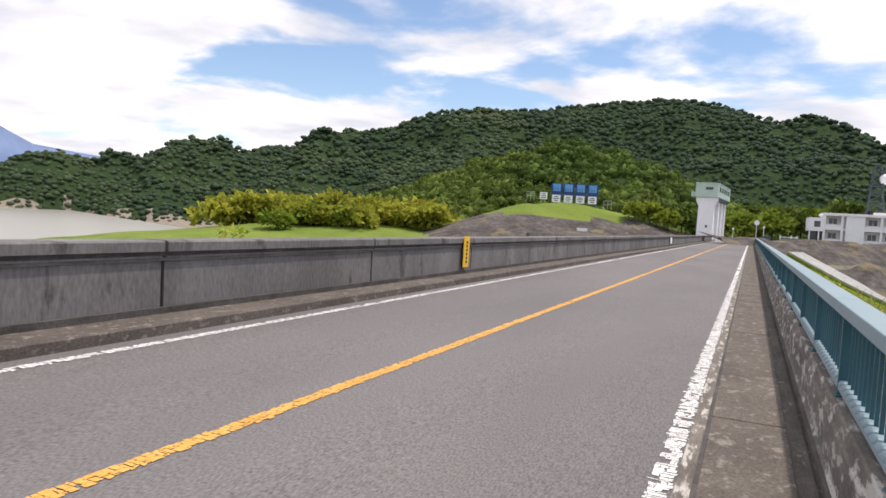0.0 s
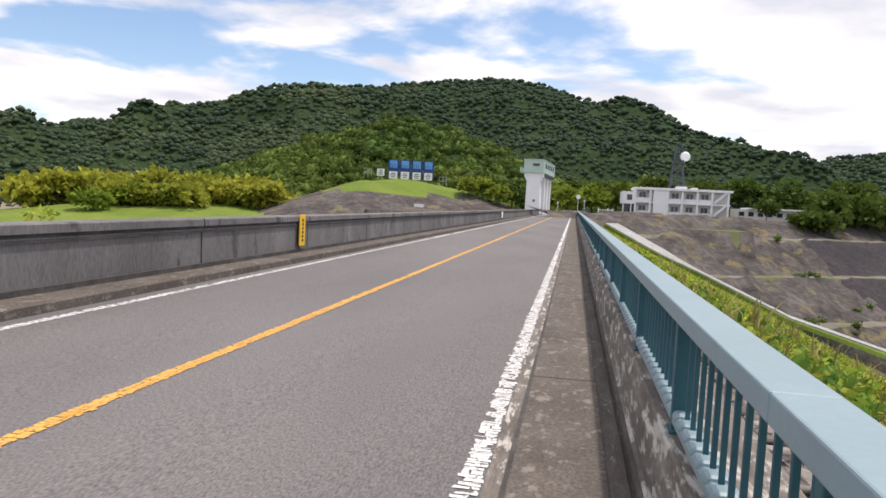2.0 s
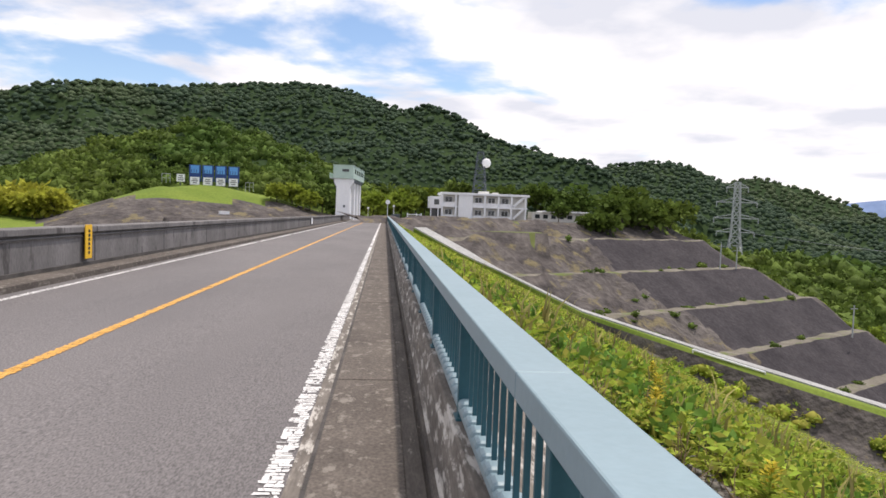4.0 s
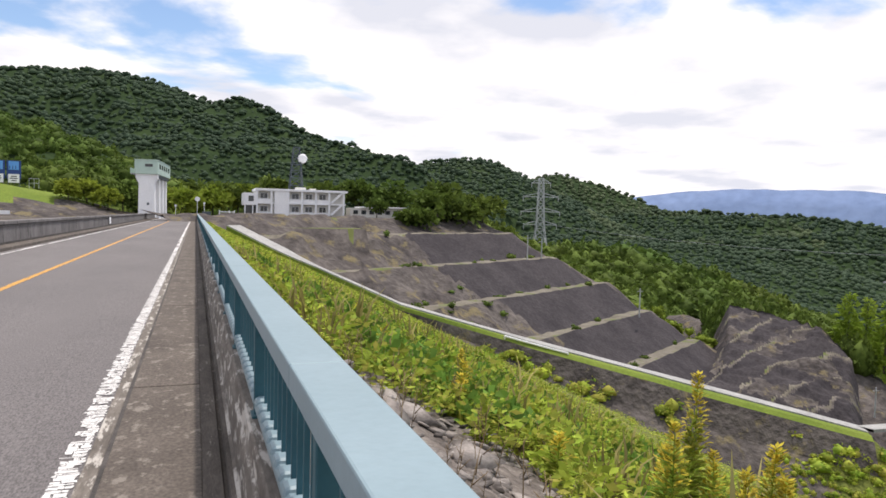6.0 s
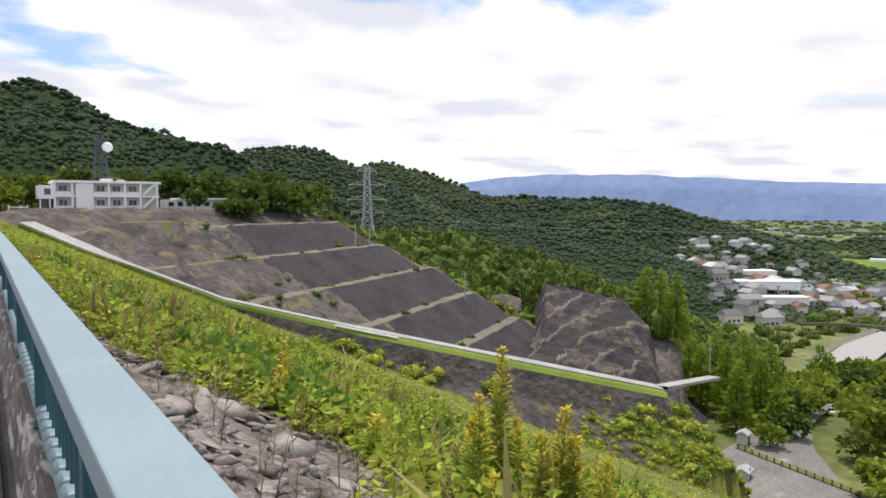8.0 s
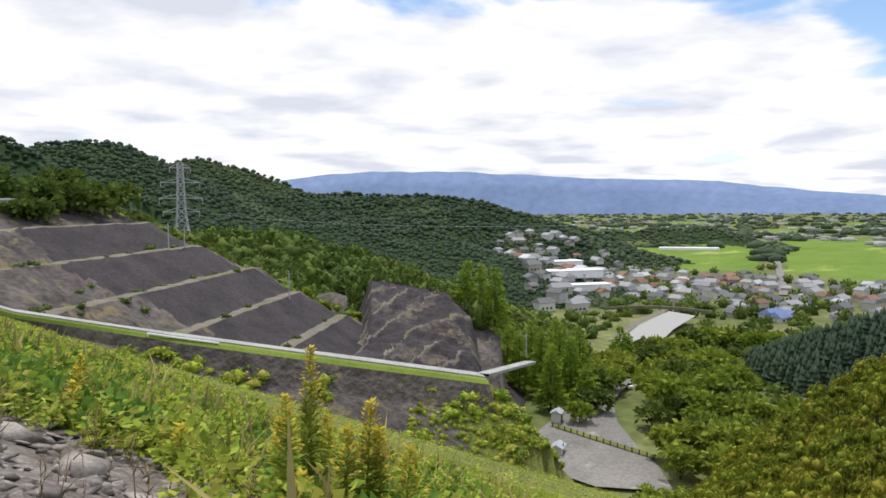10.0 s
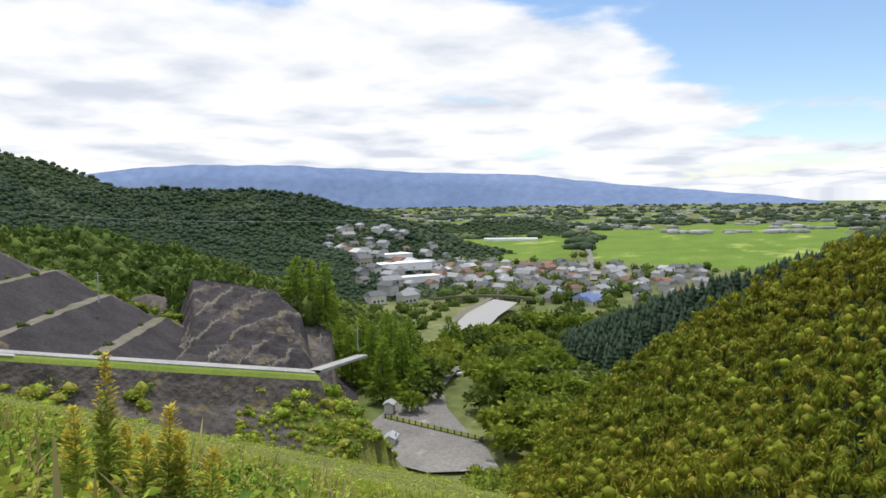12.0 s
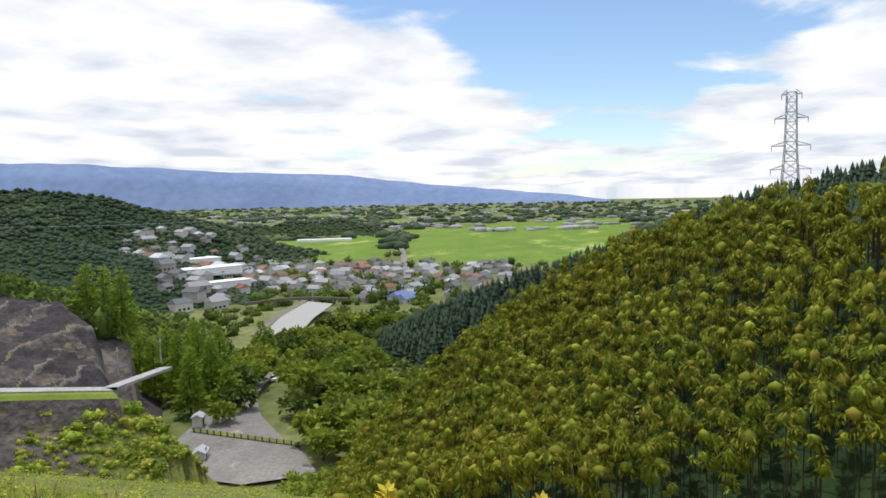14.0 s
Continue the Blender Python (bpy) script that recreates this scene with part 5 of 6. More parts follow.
# ---------------------------------------------------------------- the sign on the grass bank
def name_board():
    D = 190
    for k in range(4):
        az = -14.82 + 0.955 * k
        x, y, _ = P(az, 0, D)
        root = thing("sign_panel", pose(x, y, P(0, 1.75, D)[2] - 0.3, 0, 0, -az), "blue and white sign panel standing on the grass bank", "sign", "row of sign panels")
        part("frame", boxed(-1.42, 1.42, 0.0, 0.2, 0.9, 5.1, bevel=0.03), NAVY, root)
        part("blue_field", boxed(-1.05, 1.0, -0.06, -0.003, 3.0, 4.95), BLUE_PANEL, root, "light blue panel")
        for q in range(3):
            part("stripe", boxed(-0.9 + 0.6 * q, -0.75 + 0.6 * q, -0.075, -0.063, 3.1, 3.9), NAVY, root)
        part("white_field", boxed(-1.15, 1.1, -0.06, -0.003, 0.0, 2.0), WHITE_PAINT, root, "white square with dark lettering bars")
        for zz, w in ((1.45, 0.6), (1.0, 0.8), (0.5, 0.55)):
            part("bar", boxed(-w, w * 0.9, -0.08, -0.064, zz - 0.1, zz + 0.1), BLACK, root)
        for s in (-1.2, 1.05):
            part("post", boxed(s, s + 0.14, 0.2, 0.34, -0.8, 4.9), DARK_STEEL, root)
    x, y, _ = P(-15.85, 0, D)
    root = thing("sign_panel", pose(x, y, P(0, 1.85, D)[2], 0, 0, 15.8), "small white sign square standing on the grass bank", "sign", "row of sign panels")
    part("white_field", boxed(-1.0, 1.0, -0.06, 0.05, 0.0, 1.9), WHITE_PAINT, root)
    for zz, w in ((1.45, 0.5), (0.95, 0.6), (0.45, 0.7)):
        part("bar", boxed(-w, w, -0.08, -0.064, zz - 0.1, zz + 0.1), BLACK, root)
    part("post", boxed(-0.1, 0.1, 0.05, 0.2, -1.0, 1.8), DARK_STEEL, root)
    for az, el in ((-16.9, 2.0), (-10.75, 1.6)):
        x, y, _ = P(az, 0, D)
        fr = thing("empty_sign_frame", pose(x, y, P(0, el, D)[2] - 0.2, 0, 0, -az), "empty steel sign frame on the grass bank", "sign frame")
        for b in ((-1.0, 1.0, 1.5, 1.62), (-1.0, 1.0, 0.4, 0.5)):
            part("rail", boxed(b[0], b[1], 0, 0.1, b[2], b[3]), STEEL, fr)
        for xx in (-1.0, 0.0, 0.95):
            part("post", boxed(xx, xx + 0.1, 0, 0.1, -0.8, 1.6), STEEL, fr)
    x, y, _ = P(-12.6, 0, 168)
    pl = thing("white_plate", pose(x, y, on_land(x, y), 0, 0, 12), "long white plate lying on the rocky bank", "sign")
    part("plate", boxed(-1.2, 1.2, 0, 0.1, 0.1, 0.85, bevel=0.02), WHITE_PAINT, pl)


name_board()


def yellow_sign():
    root = thing("yellow_notice", pose(-6.93, 17.25, 0.0), "tall yellow notice plate with dark lettering on the parapet", "sign")
    part("plate", boxed(0.0, 0.025, -0.19, 0.19, 0.32, 1.14, bevel=0.008), SIGN_YELLOW, root)
    for k in range(6):
        part("bar", boxed(0.0255, 0.029, -0.04, 0.06, 0.43 + 0.105 * k, 0.50 + 0.105 * k), BLACK, root)
    part("strap", boxed(-0.03, 0.0, -0.15, 0.15, 0.9, 0.96), DARK_STEEL, root)
    root = thing("white_notice", pose(-6.93, 69.3, 0.0), "small white square plate on the parapet", "sign")
    part("plate", boxed(0.0, 0.03, -0.6, 0.6, 0.35, 0.95, bevel=0.01), WHITE_PAINT, root)


yellow_sign()


def road_sign(x, y, h, r, label, disc=WHITE_PAINT):
    root = thing("round_road_sign", pose(x, y, 0), label, "road sign")
    bm = bmesh.new()
    rod(bm, (0, 0, -0.5), (0, 0, h), 0.05, 0.05, 10)
    part("post", bm, WHITE_PAINT, root)
    bm = bmesh.new()
    rod(bm, (0, -0.08, h - r * 0.6), (0, -0.05, h - r * 0.6), r, r, 24)
    part("disc", bm, disc, root)


road_sign(0.7, 129, 4.0, 0.42, "white round road sign on a pole by the railing end")
road_sign(1.9, 133, 3.2, 0.2, "small white sign on a pole by the gate")
road_sign(-3.8, 168, 2.9, 0.25, "small white road sign on a pole by the tower")


def gate():
    root = thing("steel_gate", pose(4.4, 132, 0.0), "dark steel gate between white posts beyond the railing", "gate")
    for xx in (0, 1.7, 2.6):
        part("post", boxed(xx, xx + 0.2, 0, 0.2, -0.5, 1.9, bevel=0.02), WHITE_PAINT, root)
    part("rail", boxed(0.2, 2.6, 0.05, 0.12, 1.55, 1.7), WHITE_PAINT, root)
    bx = thing("control_box", pose(1.5, 129.5, 0.0), "dark grey control cabinet at the railing end", "cabinet")
    part("body", boxed(0, 1.5, 0, 0.6, -0.4, 1.6, bevel=0.03), DARK_STEEL, bx)
    part("foot", boxed(1.6, 2.8, 0, 0.5, -0.4, 0.5, bevel=0.03), DARK_STEEL, bx)


gate()


def pole(x, y, z, h, label):
    root = thing("utility_pole", pose(x, y, z), label, "pole", "utility poles")
    bm = bmesh.new()
    rod(bm, (0, 0, -1), (0, 0, h), 0.16, 0.1, 8)
    part("shaft", bm, STEEL, root)
    part("crossarm", boxed(-0.7, 0.7, -0.05, 0.05, h - 0.7, h - 0.6), STEEL, root)


for az, el, d, h in ((26.76, -3.0, 160, 4.6), (27.9, -2.9, 163, 3.6), (35.8, -7.2, 150, 5.0), (52.2, -12.8, 150, 4.6), (55.2, -12.2, 158, 4.4), (22.0, 0.0, 168, 5)):
    x, y, z = P(az, el, d)
    pole(x, y, z, h, "slim grey utility pole on the cut slope")

# ---------------------------------------------------------------- the road below the dam
path = [Vector(p) + Vector((0, 0, 0.42)) for p in fine_path(ROAD_PTS, 3.0)]
strip("road", path, 3.0, PALE_ROAD, "pale concrete service road down the abutment", "road", lift=0.0, thick=0.22)
end = [Vector(ROAD_PTS[-1]) + Vector((0, 0, 0.6)), Vector(P(55.6, -12.9, 150))]
strip("road", fine_path(end, 4), 2.4, PALE_ROAD, "pale concrete ramp at the foot of the service road", "road", lift=0.0, thick=0.5)
V, F = [], []
offs = ((-4.2, -1.0), (-2.6, 0.12), (-1.7, 0.22), (1.7, 0.22), (2.9, 0.12), (3.8, -0.4), (6.6, -4.5))
for i, p in enumerate(path):
    d_ = path[min(i + 1, len(path) - 1)] - path[max(i - 1, 0)]
    side = Vector((d_.y, -d_.x, 0)).normalized()
    wd = min(1.0, max(0.0, (p.x - 22) / 40))
    V += [p + side * (o_ if abs(o_) < 2 else math.copysign(1.7, o_) + (o_ - math.copysign(1.7, o_)) * wd) + Vector((0, 0, z_ - 0.42)) for o_, z_ in offs]
n = len(offs)
F = [(i * n + j, (i + 1) * n + j, (i + 1) * n + j + 1, i * n + j + 1) for i in range(len(path) - 1) for j in range(n - 1)]
vm = [0 if k_ % (n - 1) < 5 else 1 for k_ in range(len(F))]
tagged(mesh_object("grass_verge", V, F, [LAWN, ROCK_CUT], face_mats=vm), "rough grass verge over bare rock along the service road", "grass", kind="structure")
X, Y = ring_points(60, 135, 0.75, 8, 53, jitter=0.9)
Z = tent(X, Y, ROAD_PTS, 0.35)
ok = near_line(X, Y, ROAD_PTS, 4.6) & ~near_line(X, Y, ROAD_PTS, 1.9) & (X > 30) & (RNG.rand(len(X)) < 0.6)
n = int(ok.sum())
scatter("verge_grass", [spray(16, 0.7, dome=(0.5, 0.5, 0.4), droop=0.2, seed=930 + q_, aspect=0.4, inner=0.2) for q_ in range(6)], np.stack([X, Y, Z + 0.1], -1)[ok], RNG.uniform(0.35, 0.8, n), RNG.uniform(0.3, 0.75, n), WEED, "tufted yellow-green grass along the service road", "grass")
g = thing("guard_pipe", pose(0, 0, 0), "white steel guard pipe beside the service road", "guard rail")
gp = [p + Vector((-0.6, -2.6, -0.2)) for p in path if 43 < p.x < 57]
for a, b in zip(gp[:-1], gp[1:]):
    bm = bmesh.new()
    rod(bm, a, b, 0.16, 0.16, 8)
    part("pipe", bm, WHITE_PAINT, g)
for a in gp[::3]:
    part("support", boxed(a.x - 0.1, a.x + 0.1, a.y - 0.1, a.y + 0.1, a.z - 1.6, a.z), WHITE_PAINT, g)

# scrub on the banks below the road
X, Y = ring_points(70, 150, 1.7, 18, 66, jitter=0.9)
Z, C = land(X, Y)
near = near_line(X, Y, ROAD_PTS, 34) & ~near_line(X, Y, ROAD_PTS, 3.2)
ok = near & (fbm(X, Y, 22, 3, 61) > 0.0) & (Z > dam_height(X, Y) - 0.3) & (0.9 * X - 0.44 * Y > np.where(X < 70, -45, 30)) & (Y < 100) & (np.hypot(X, Y) < 122) & (np.degrees(np.arctan2(X, Y)) < 55.5)
n = int(ok.sum())
scatter("bank_scrub", MID_T, np.stack([X, Y, Z - 0.3], -1)[ok], RNG.uniform(0.9, 2.1, n), RNG.uniform(0.8, 1.9, n), WEED, "bright green scrub on the bank below the service road", "scrub")
X, Y = ring_points(84, 128, 1.0, 45.5, 58, jitter=0.9)
Z, C = land(X, Y)
ok = ~near_line(X, Y, ROAD_PTS, 2.6) & (Z > dam_height(X, Y) - 0.2) & (Z > -45.5) & (fbm(X, Y, 14, 2, 62) > -0.55) & (np.hypot(X, Y) < 106 + 1.6 * (np.degrees(np.arctan2(X, Y)) - 45))
n = int(ok.sum())
scatter("bank_scrub", MID_T, np.stack([X, Y, Z - 0.3], -1)[ok], RNG.uniform(0.4, 1.0, n), RNG.uniform(0.4, 1.0, n), WEED, "creeping green scrub covering the bank above the lot", "scrub")
X, Y = ring_points(100, 190, 3.2, 16, 56, jitter=0.9)
th_, ft_, u_ = terraces(X, Y)
E_ = 0.83 * X + 0.555 * Y
ok = (u_ > 0) & (u_ < 8) & (((E_ > 150 + 3 * u_) & (E_ < 162 + 3 * u_)) | ((ft_ > 0.72) & (RNG.rand(len(X)) < 0.3)) | ((E_ < 104) & (fbm(X, Y, 18, 3, 77) > 0.3) & (E_ > 70)))
n = int(ok.sum())
zz = th_ - 0.9 * np.clip(E_ - 150 - 3 * u_, 0, 100)
gully = ok & (E_ > 148 + 3 * u_)
ok &= ~gully
X2, Y2 = ring_points(128, 196, 1.7, 30, 42.6, jitter=0.9)
t2, f2, u2 = terraces(X2, Y2)
E2 = 0.83 * X2 + 0.555 * Y2
k2 = (u2 > 2) & (u2 < 9) & (E2 > 151 + 3 * u2) & (E2 < 176 + 3 * u2)
z2 = t2 - 0.9 * np.clip(E2 - 150 - 3 * u2, 0, 100)
n = int(k2.sum())
scatter("gully_scrub", MID_T, np.stack([X2, Y2, z2 + 0.2], -1)[k2], RNG.uniform(0.9, 2.2, n), RNG.uniform(0.8, 2.0, n), BRIGHT_LEAF, "bright green scrub in the gully between the cuttings", "scrub")
n = int(ok.sum())
scatter("slope_scrub", MID_T, np.stack([X, Y, zz - 0.2], -1)[ok], RNG.uniform(0.6, 1.6, n), RNG.uniform(0.5, 1.3, n), BROADLEAF, "low green scrub along the benches of the cutting", "scrub")

q_ = np.arange(40.8, 51.4, 0.22)
q_ = np.concatenate([q_, q_ + 0.09, q_ + 0.15])
d_ = np.interp(q_, [40.3, 46, 51.5], [187, 184, 166]) + RNG.uniform(-1.5, 9, len(q_))
X, Y = d_ * np.sin(np.radians(q_)), d_ * np.cos(np.radians(q_))
n = len(q_)
scatter("spur_wood", MID_T, np.stack([X, Y, land(X, Y)[0] - 0.4], -1), RNG.uniform(1.8, 3.6, n), RNG.uniform(4.5, 7.5, n), BROADLEAF, "green wood along the top of the rock cutting", "wood")

# ---------------------------------------------------------------- lake
V = [(-9, -300, -10.2), (-9, 120, -10.2), (-150, 190, -10.2), (-420, 330, -10.2), (-800, 560, -10.2), (-1100, 100, -10.2), (-900, -500, -10.2)]
tagged(mesh_object("water", V, [tuple(range(7))], WATER), "calm pale reservoir water behind the dam", "water", kind="structure")


# ---------------------------------------------------------------- the valley floor
def flat(name, pts, z, material, label, cat):
    V = [(P(a, 0, d)[0], P(a, 0, d)[1], z) for a, d in pts]
    return tagged(mesh_object(name, V, [tuple(range(len(V)))[::-1]], material), label, cat, kind="structure")


flat("pavement", [(54.8, 126), (61, 116), (67.2, 117), (65.9, 128), (64.4, 136), (62.6, 152), (62.2, 168), (63.6, 190), (62.8, 190), (60.6, 168), (58.2, 157), (56.0, 142)], -45.75, LOT, "worn grey asphalt lot below the dam", "parking lot")
flat("water", [(62.2, 292), (65.2, 286), (66.6, 330), (68.2, 372), (66.2, 384), (64.0, 340)], -56.6, WATER, "bright river pool in the valley", "river")
flat("pavement", [(61.6, 297), (62.2, 292), (64.0, 340), (66.2, 386), (65.7, 388), (63.4, 343)], -56.3, BENCH, "pale concrete river bank", "river bank")
strip("road", fine_path([P(74.3, -7.2, 560), P(73.9, -5.2, 800), P(73.5, -3.7, 1140)], 40), 6.5, LOT, "straight pale road across the fields", "road", lift=1.5)
strip("road", fine_path([P(69.4, -10.6, 330), P(71.2, -10.0, 370), P(72.0, -9.2, 420)], 12), 5, PALE_ROAD, "pale lane beside the river", "road", lift=1.0)


def bridge():
    a, b = Vector(P(61.2, -8.6, 415)), Vector(P(69.3, -8.6, 400))
    root = thing("bridge", pose(0, 0, 0), "pale concrete arched bridge over the river", "bridge")
    n = 12
    for k in range(n):
        f0, f1 = k / n, (k + 1) / n
        rise = lambda f: 1.8 * (1 - (2 * f - 1) ** 2)
        p, q = a.lerp(b, f0) + Vector((0, 0, rise(f0))), a.lerp(b, f1) + Vector((0, 0, rise(f1)))
        bm = bmesh.new()
        beam(bm, p, q, 1.6)
        part("deck", bm, BENCH, root)
    for f in (0.3, 0.7):
        p = a.lerp(b, f)
        part("pier", boxed(p.x - 1, p.x + 1, p.y - 1, p.y + 1, -64, p.z + 1), BENCH, root)


bridge()


def hut(x, y, z, w, d, h, wall, roof, label, yaw=20):
    root = thing("hut", pose(x, y, z, 0, 0, yaw), label, "hut")
    part("wall", boxed(-w / 2, w / 2, -d / 2, d / 2, -0.5, h), wall, root)
    bm = bmesh.new()
    vs = [bm.verts.new(p) for p in ((-w / 2 - 0.3, -d / 2 - 0.3, h), (w / 2 + 0.3, -d / 2 - 0.3, h), (w / 2 + 0.3, d / 2 + 0.3, h), (-w / 2 - 0.3, d / 2 + 0.3, h), (-w / 2 - 0.3, 0, h + 0.7), (w / 2 + 0.3, 0, h + 0.7))]
    for f in ((0, 1, 5, 4), (2, 3, 4, 5), (0, 4, 3), (1, 2, 5), (3, 2, 1, 0)):
        bm.faces.new([vs[i] for i in f])
    part("roof", bm, roof, root)
    part("door", boxed(-0.4, 0.4, -d / 2 - 0.04, -d / 2, 0, 1.9), DARK_STEEL, root)


q = P(57.75, 0, 150)
hut(q[0], q[1], -45.7, 2.4, 2.0, 2.0, CREAM_PAINT, STEEL, "small white hut with a pale roof beside the lot")
q = P(57.9, 0, 131)
hut(q[0], q[1], -45.7, 2.8, 2.0, 1.2, CREAM_PAINT, STEEL, "low pale shed with a grey roof on the lot")
q = P(56.9, 0, 128.5)
bx = thing("blue_box", pose(q[0], q[1], -45.7, 0, 0, 30), "small bright blue crate on the lot", "box")
part("body", boxed(-0.9, 0.9, -0.5, 0.5, 0, 0.7, bevel=0.05), BLUE_PANEL, bx)
part("lid", boxed(-0.95, 0.95, -0.55, 0.55, 0.7, 0.85, bevel=0.03), WHITE_PAINT, bx)


def car(x, y, z, yaw):
    root = thing("car", pose(x, y, z, 0, 0, yaw), "white car parked on the lane by the trees", "car")
    part("body", boxed(-0.85, 0.85, -2.1, 2.1, 0.3, 0.95, bevel=0.15), WHITE_PAINT, root)
    part("cabin", boxed(-0.75, 0.75, -1.3, 1.2, 0.9, 1.5, bevel=0.2), GLASS_DARK, root)
    part("roof", boxed(-0.7, 0.7, -1.0, 0.9, 1.48, 1.55, bevel=0.03), WHITE_PAINT, root)
    for sx in (-0.85, 0.7):
        for yy in (-1.3, 1.3):
            bm = bmesh.new()
            rod(bm, (sx, yy, 0.32), (sx + 0.16, yy, 0.32), 0.32, 0.32, 14)
            part("wheel", bm, BLACK, root)


q = P(63.3, 0, 188)
car(q[0], q[1], on_land(q[0], q[1]) + 0.35, -40)
# stones and a fence dividing the lot
f = thing("lot_fence", pose(0, 0, 0), "low dark post fence across the lot", "fence")
for k in range(16):
    t_ = k / 15
    q = Vector(P(57.4, 0, 146)).lerp(Vector(P(65.6, 0, 131)), t_)
    part("post", boxed(q.x - 0.1, q.x + 0.1, q.y - 0.1, q.y + 0.1, -46, -44.8), DARK_STEEL, f)
strip("grass_verge", [(p.x, p.y, -45.72) for p in fine_path([P(57.4, 0, 147), P(65.6, 0, 132)], 3)], 1.8, GRASS, "grass verge across the lot", "grass", lift=0.15)


# bright shrubs at the foot of the bamboo
X, Y = ring_points(84, 118, 1.7, 65.5, 74, jitter=0.8)
Z, C = land(X, Y)
Z = np.maximum(Z, dam_height(X, Y))
top = hill_top(X, Y)
ok = (top < Z + 4.5) & (RNG.rand(len(X)) < 0.8)
n = int(ok.sum())
scatter("hill_foot_scrub", MID_T, np.stack([X, Y, Z - 0.2], -1)[ok], RNG.uniform(1.0, 2.2, n), RNG.uniform(1.0, 2.4, n), BRIGHT_LEAF, "light green scrub at the foot of the bamboo", "scrub")

# ---------------------------------------------------------------- village
def house_meshes():
    out = []
    for w, d, h, rf in ((9, 7, 3.2, 2.2), (11, 8, 5.2, 2.4), (8, 6.5, 5.4, 2.0), (14, 8, 3.4, 2.6), (7, 6, 3.0, 1.6)):
        bm = boxed(-w / 2, w / 2, -d / 2, d / 2, -1.5, h)
        wm = bpy.data.meshes.new("wall")
        bm.to_mesh(wm)
        bm.free()
        bm = bmesh.new()
        o = 0.7
        vs = [bm.verts.new(p) for p in ((-w / 2 - o, -d / 2 - o, h - 0.2), (w / 2 + o, -d / 2 - o, h - 0.2), (w / 2 + o, d / 2 + o, h - 0.2), (-w / 2 - o, d / 2 + o, h - 0.2), (-w / 2 + 0.6, 0, h + rf), (w / 2 - 0.6, 0, h + rf))]
        for f_ in ((0, 1, 5, 4), (2, 3, 4, 5), (0, 4, 3), (1, 2, 5), (3, 2, 1, 0)):
            bm.faces.new([vs[i] for i in f_])
        rm = bpy.data.meshes.new("roof")
        bm.to_mesh(rm)
        bm.free()
        bm = bmesh.new()
        box(bm, 0, 1.6, -d / 2 - 0.06, -d / 2, 0.9, 2.2)
        gm = bpy.data.meshes.new("window")
        bm.to_mesh(gm)
        bm.free()
        gm.materials.append(GLASS_DARK)
        out.append((wm, rm, gm, w))
    return out


def solid(name, c, rough=0.7):
    return mat(name, tuple(0.85 * v for v in c), c, scale=0.3, rough=rough, bump=0.0, fine=2.0, fine_amount=0.12, by="object", by_amount=0.2)


ROOFS = [(solid("dark_tile", (0.12, 0.125, 0.135)), "dark grey tiled"), (solid("grey_tile", (0.3, 0.31, 0.33)), "grey tiled"), (solid("pale_roof", (0.5, 0.52, 0.54)), "pale metal"), (solid("brown_tile", (0.22, 0.12, 0.08)), "red-brown tiled"), (solid("blue_roof", (0.16, 0.22, 0.42)), "blue tiled")]
WALLS = [solid("white_render", (0.62, 0.6, 0.57)), solid("beige_render", (0.55, 0.5, 0.42)), solid("grey_boards", (0.4, 0.38, 0.36))]


def house(kind, x, y, z, yaw, roof, wall):
    root = thing("house", pose(x, y, z, 0, 0, yaw), f"village house with a {ROOFS[roof][1]} roof", "house", "village houses")
    for nm, me, m_ in (("wall", kind[0], WALLS[wall]), ("roof", kind[1], ROOFS[roof][0])):
        ob = new(nm, me)
        ob.parent = root
        if m_:
            if not me.materials:
                me.materials.append(None)
            ob.material_slots[0].link = "OBJECT"
            ob.material_slots[0].material = m_
    for k in range(3):
        ob = new("window", kind[2])
        ob.parent = root
        ob.location = (kind[3] * (k * 0.26 - 0.36), 0, 0)


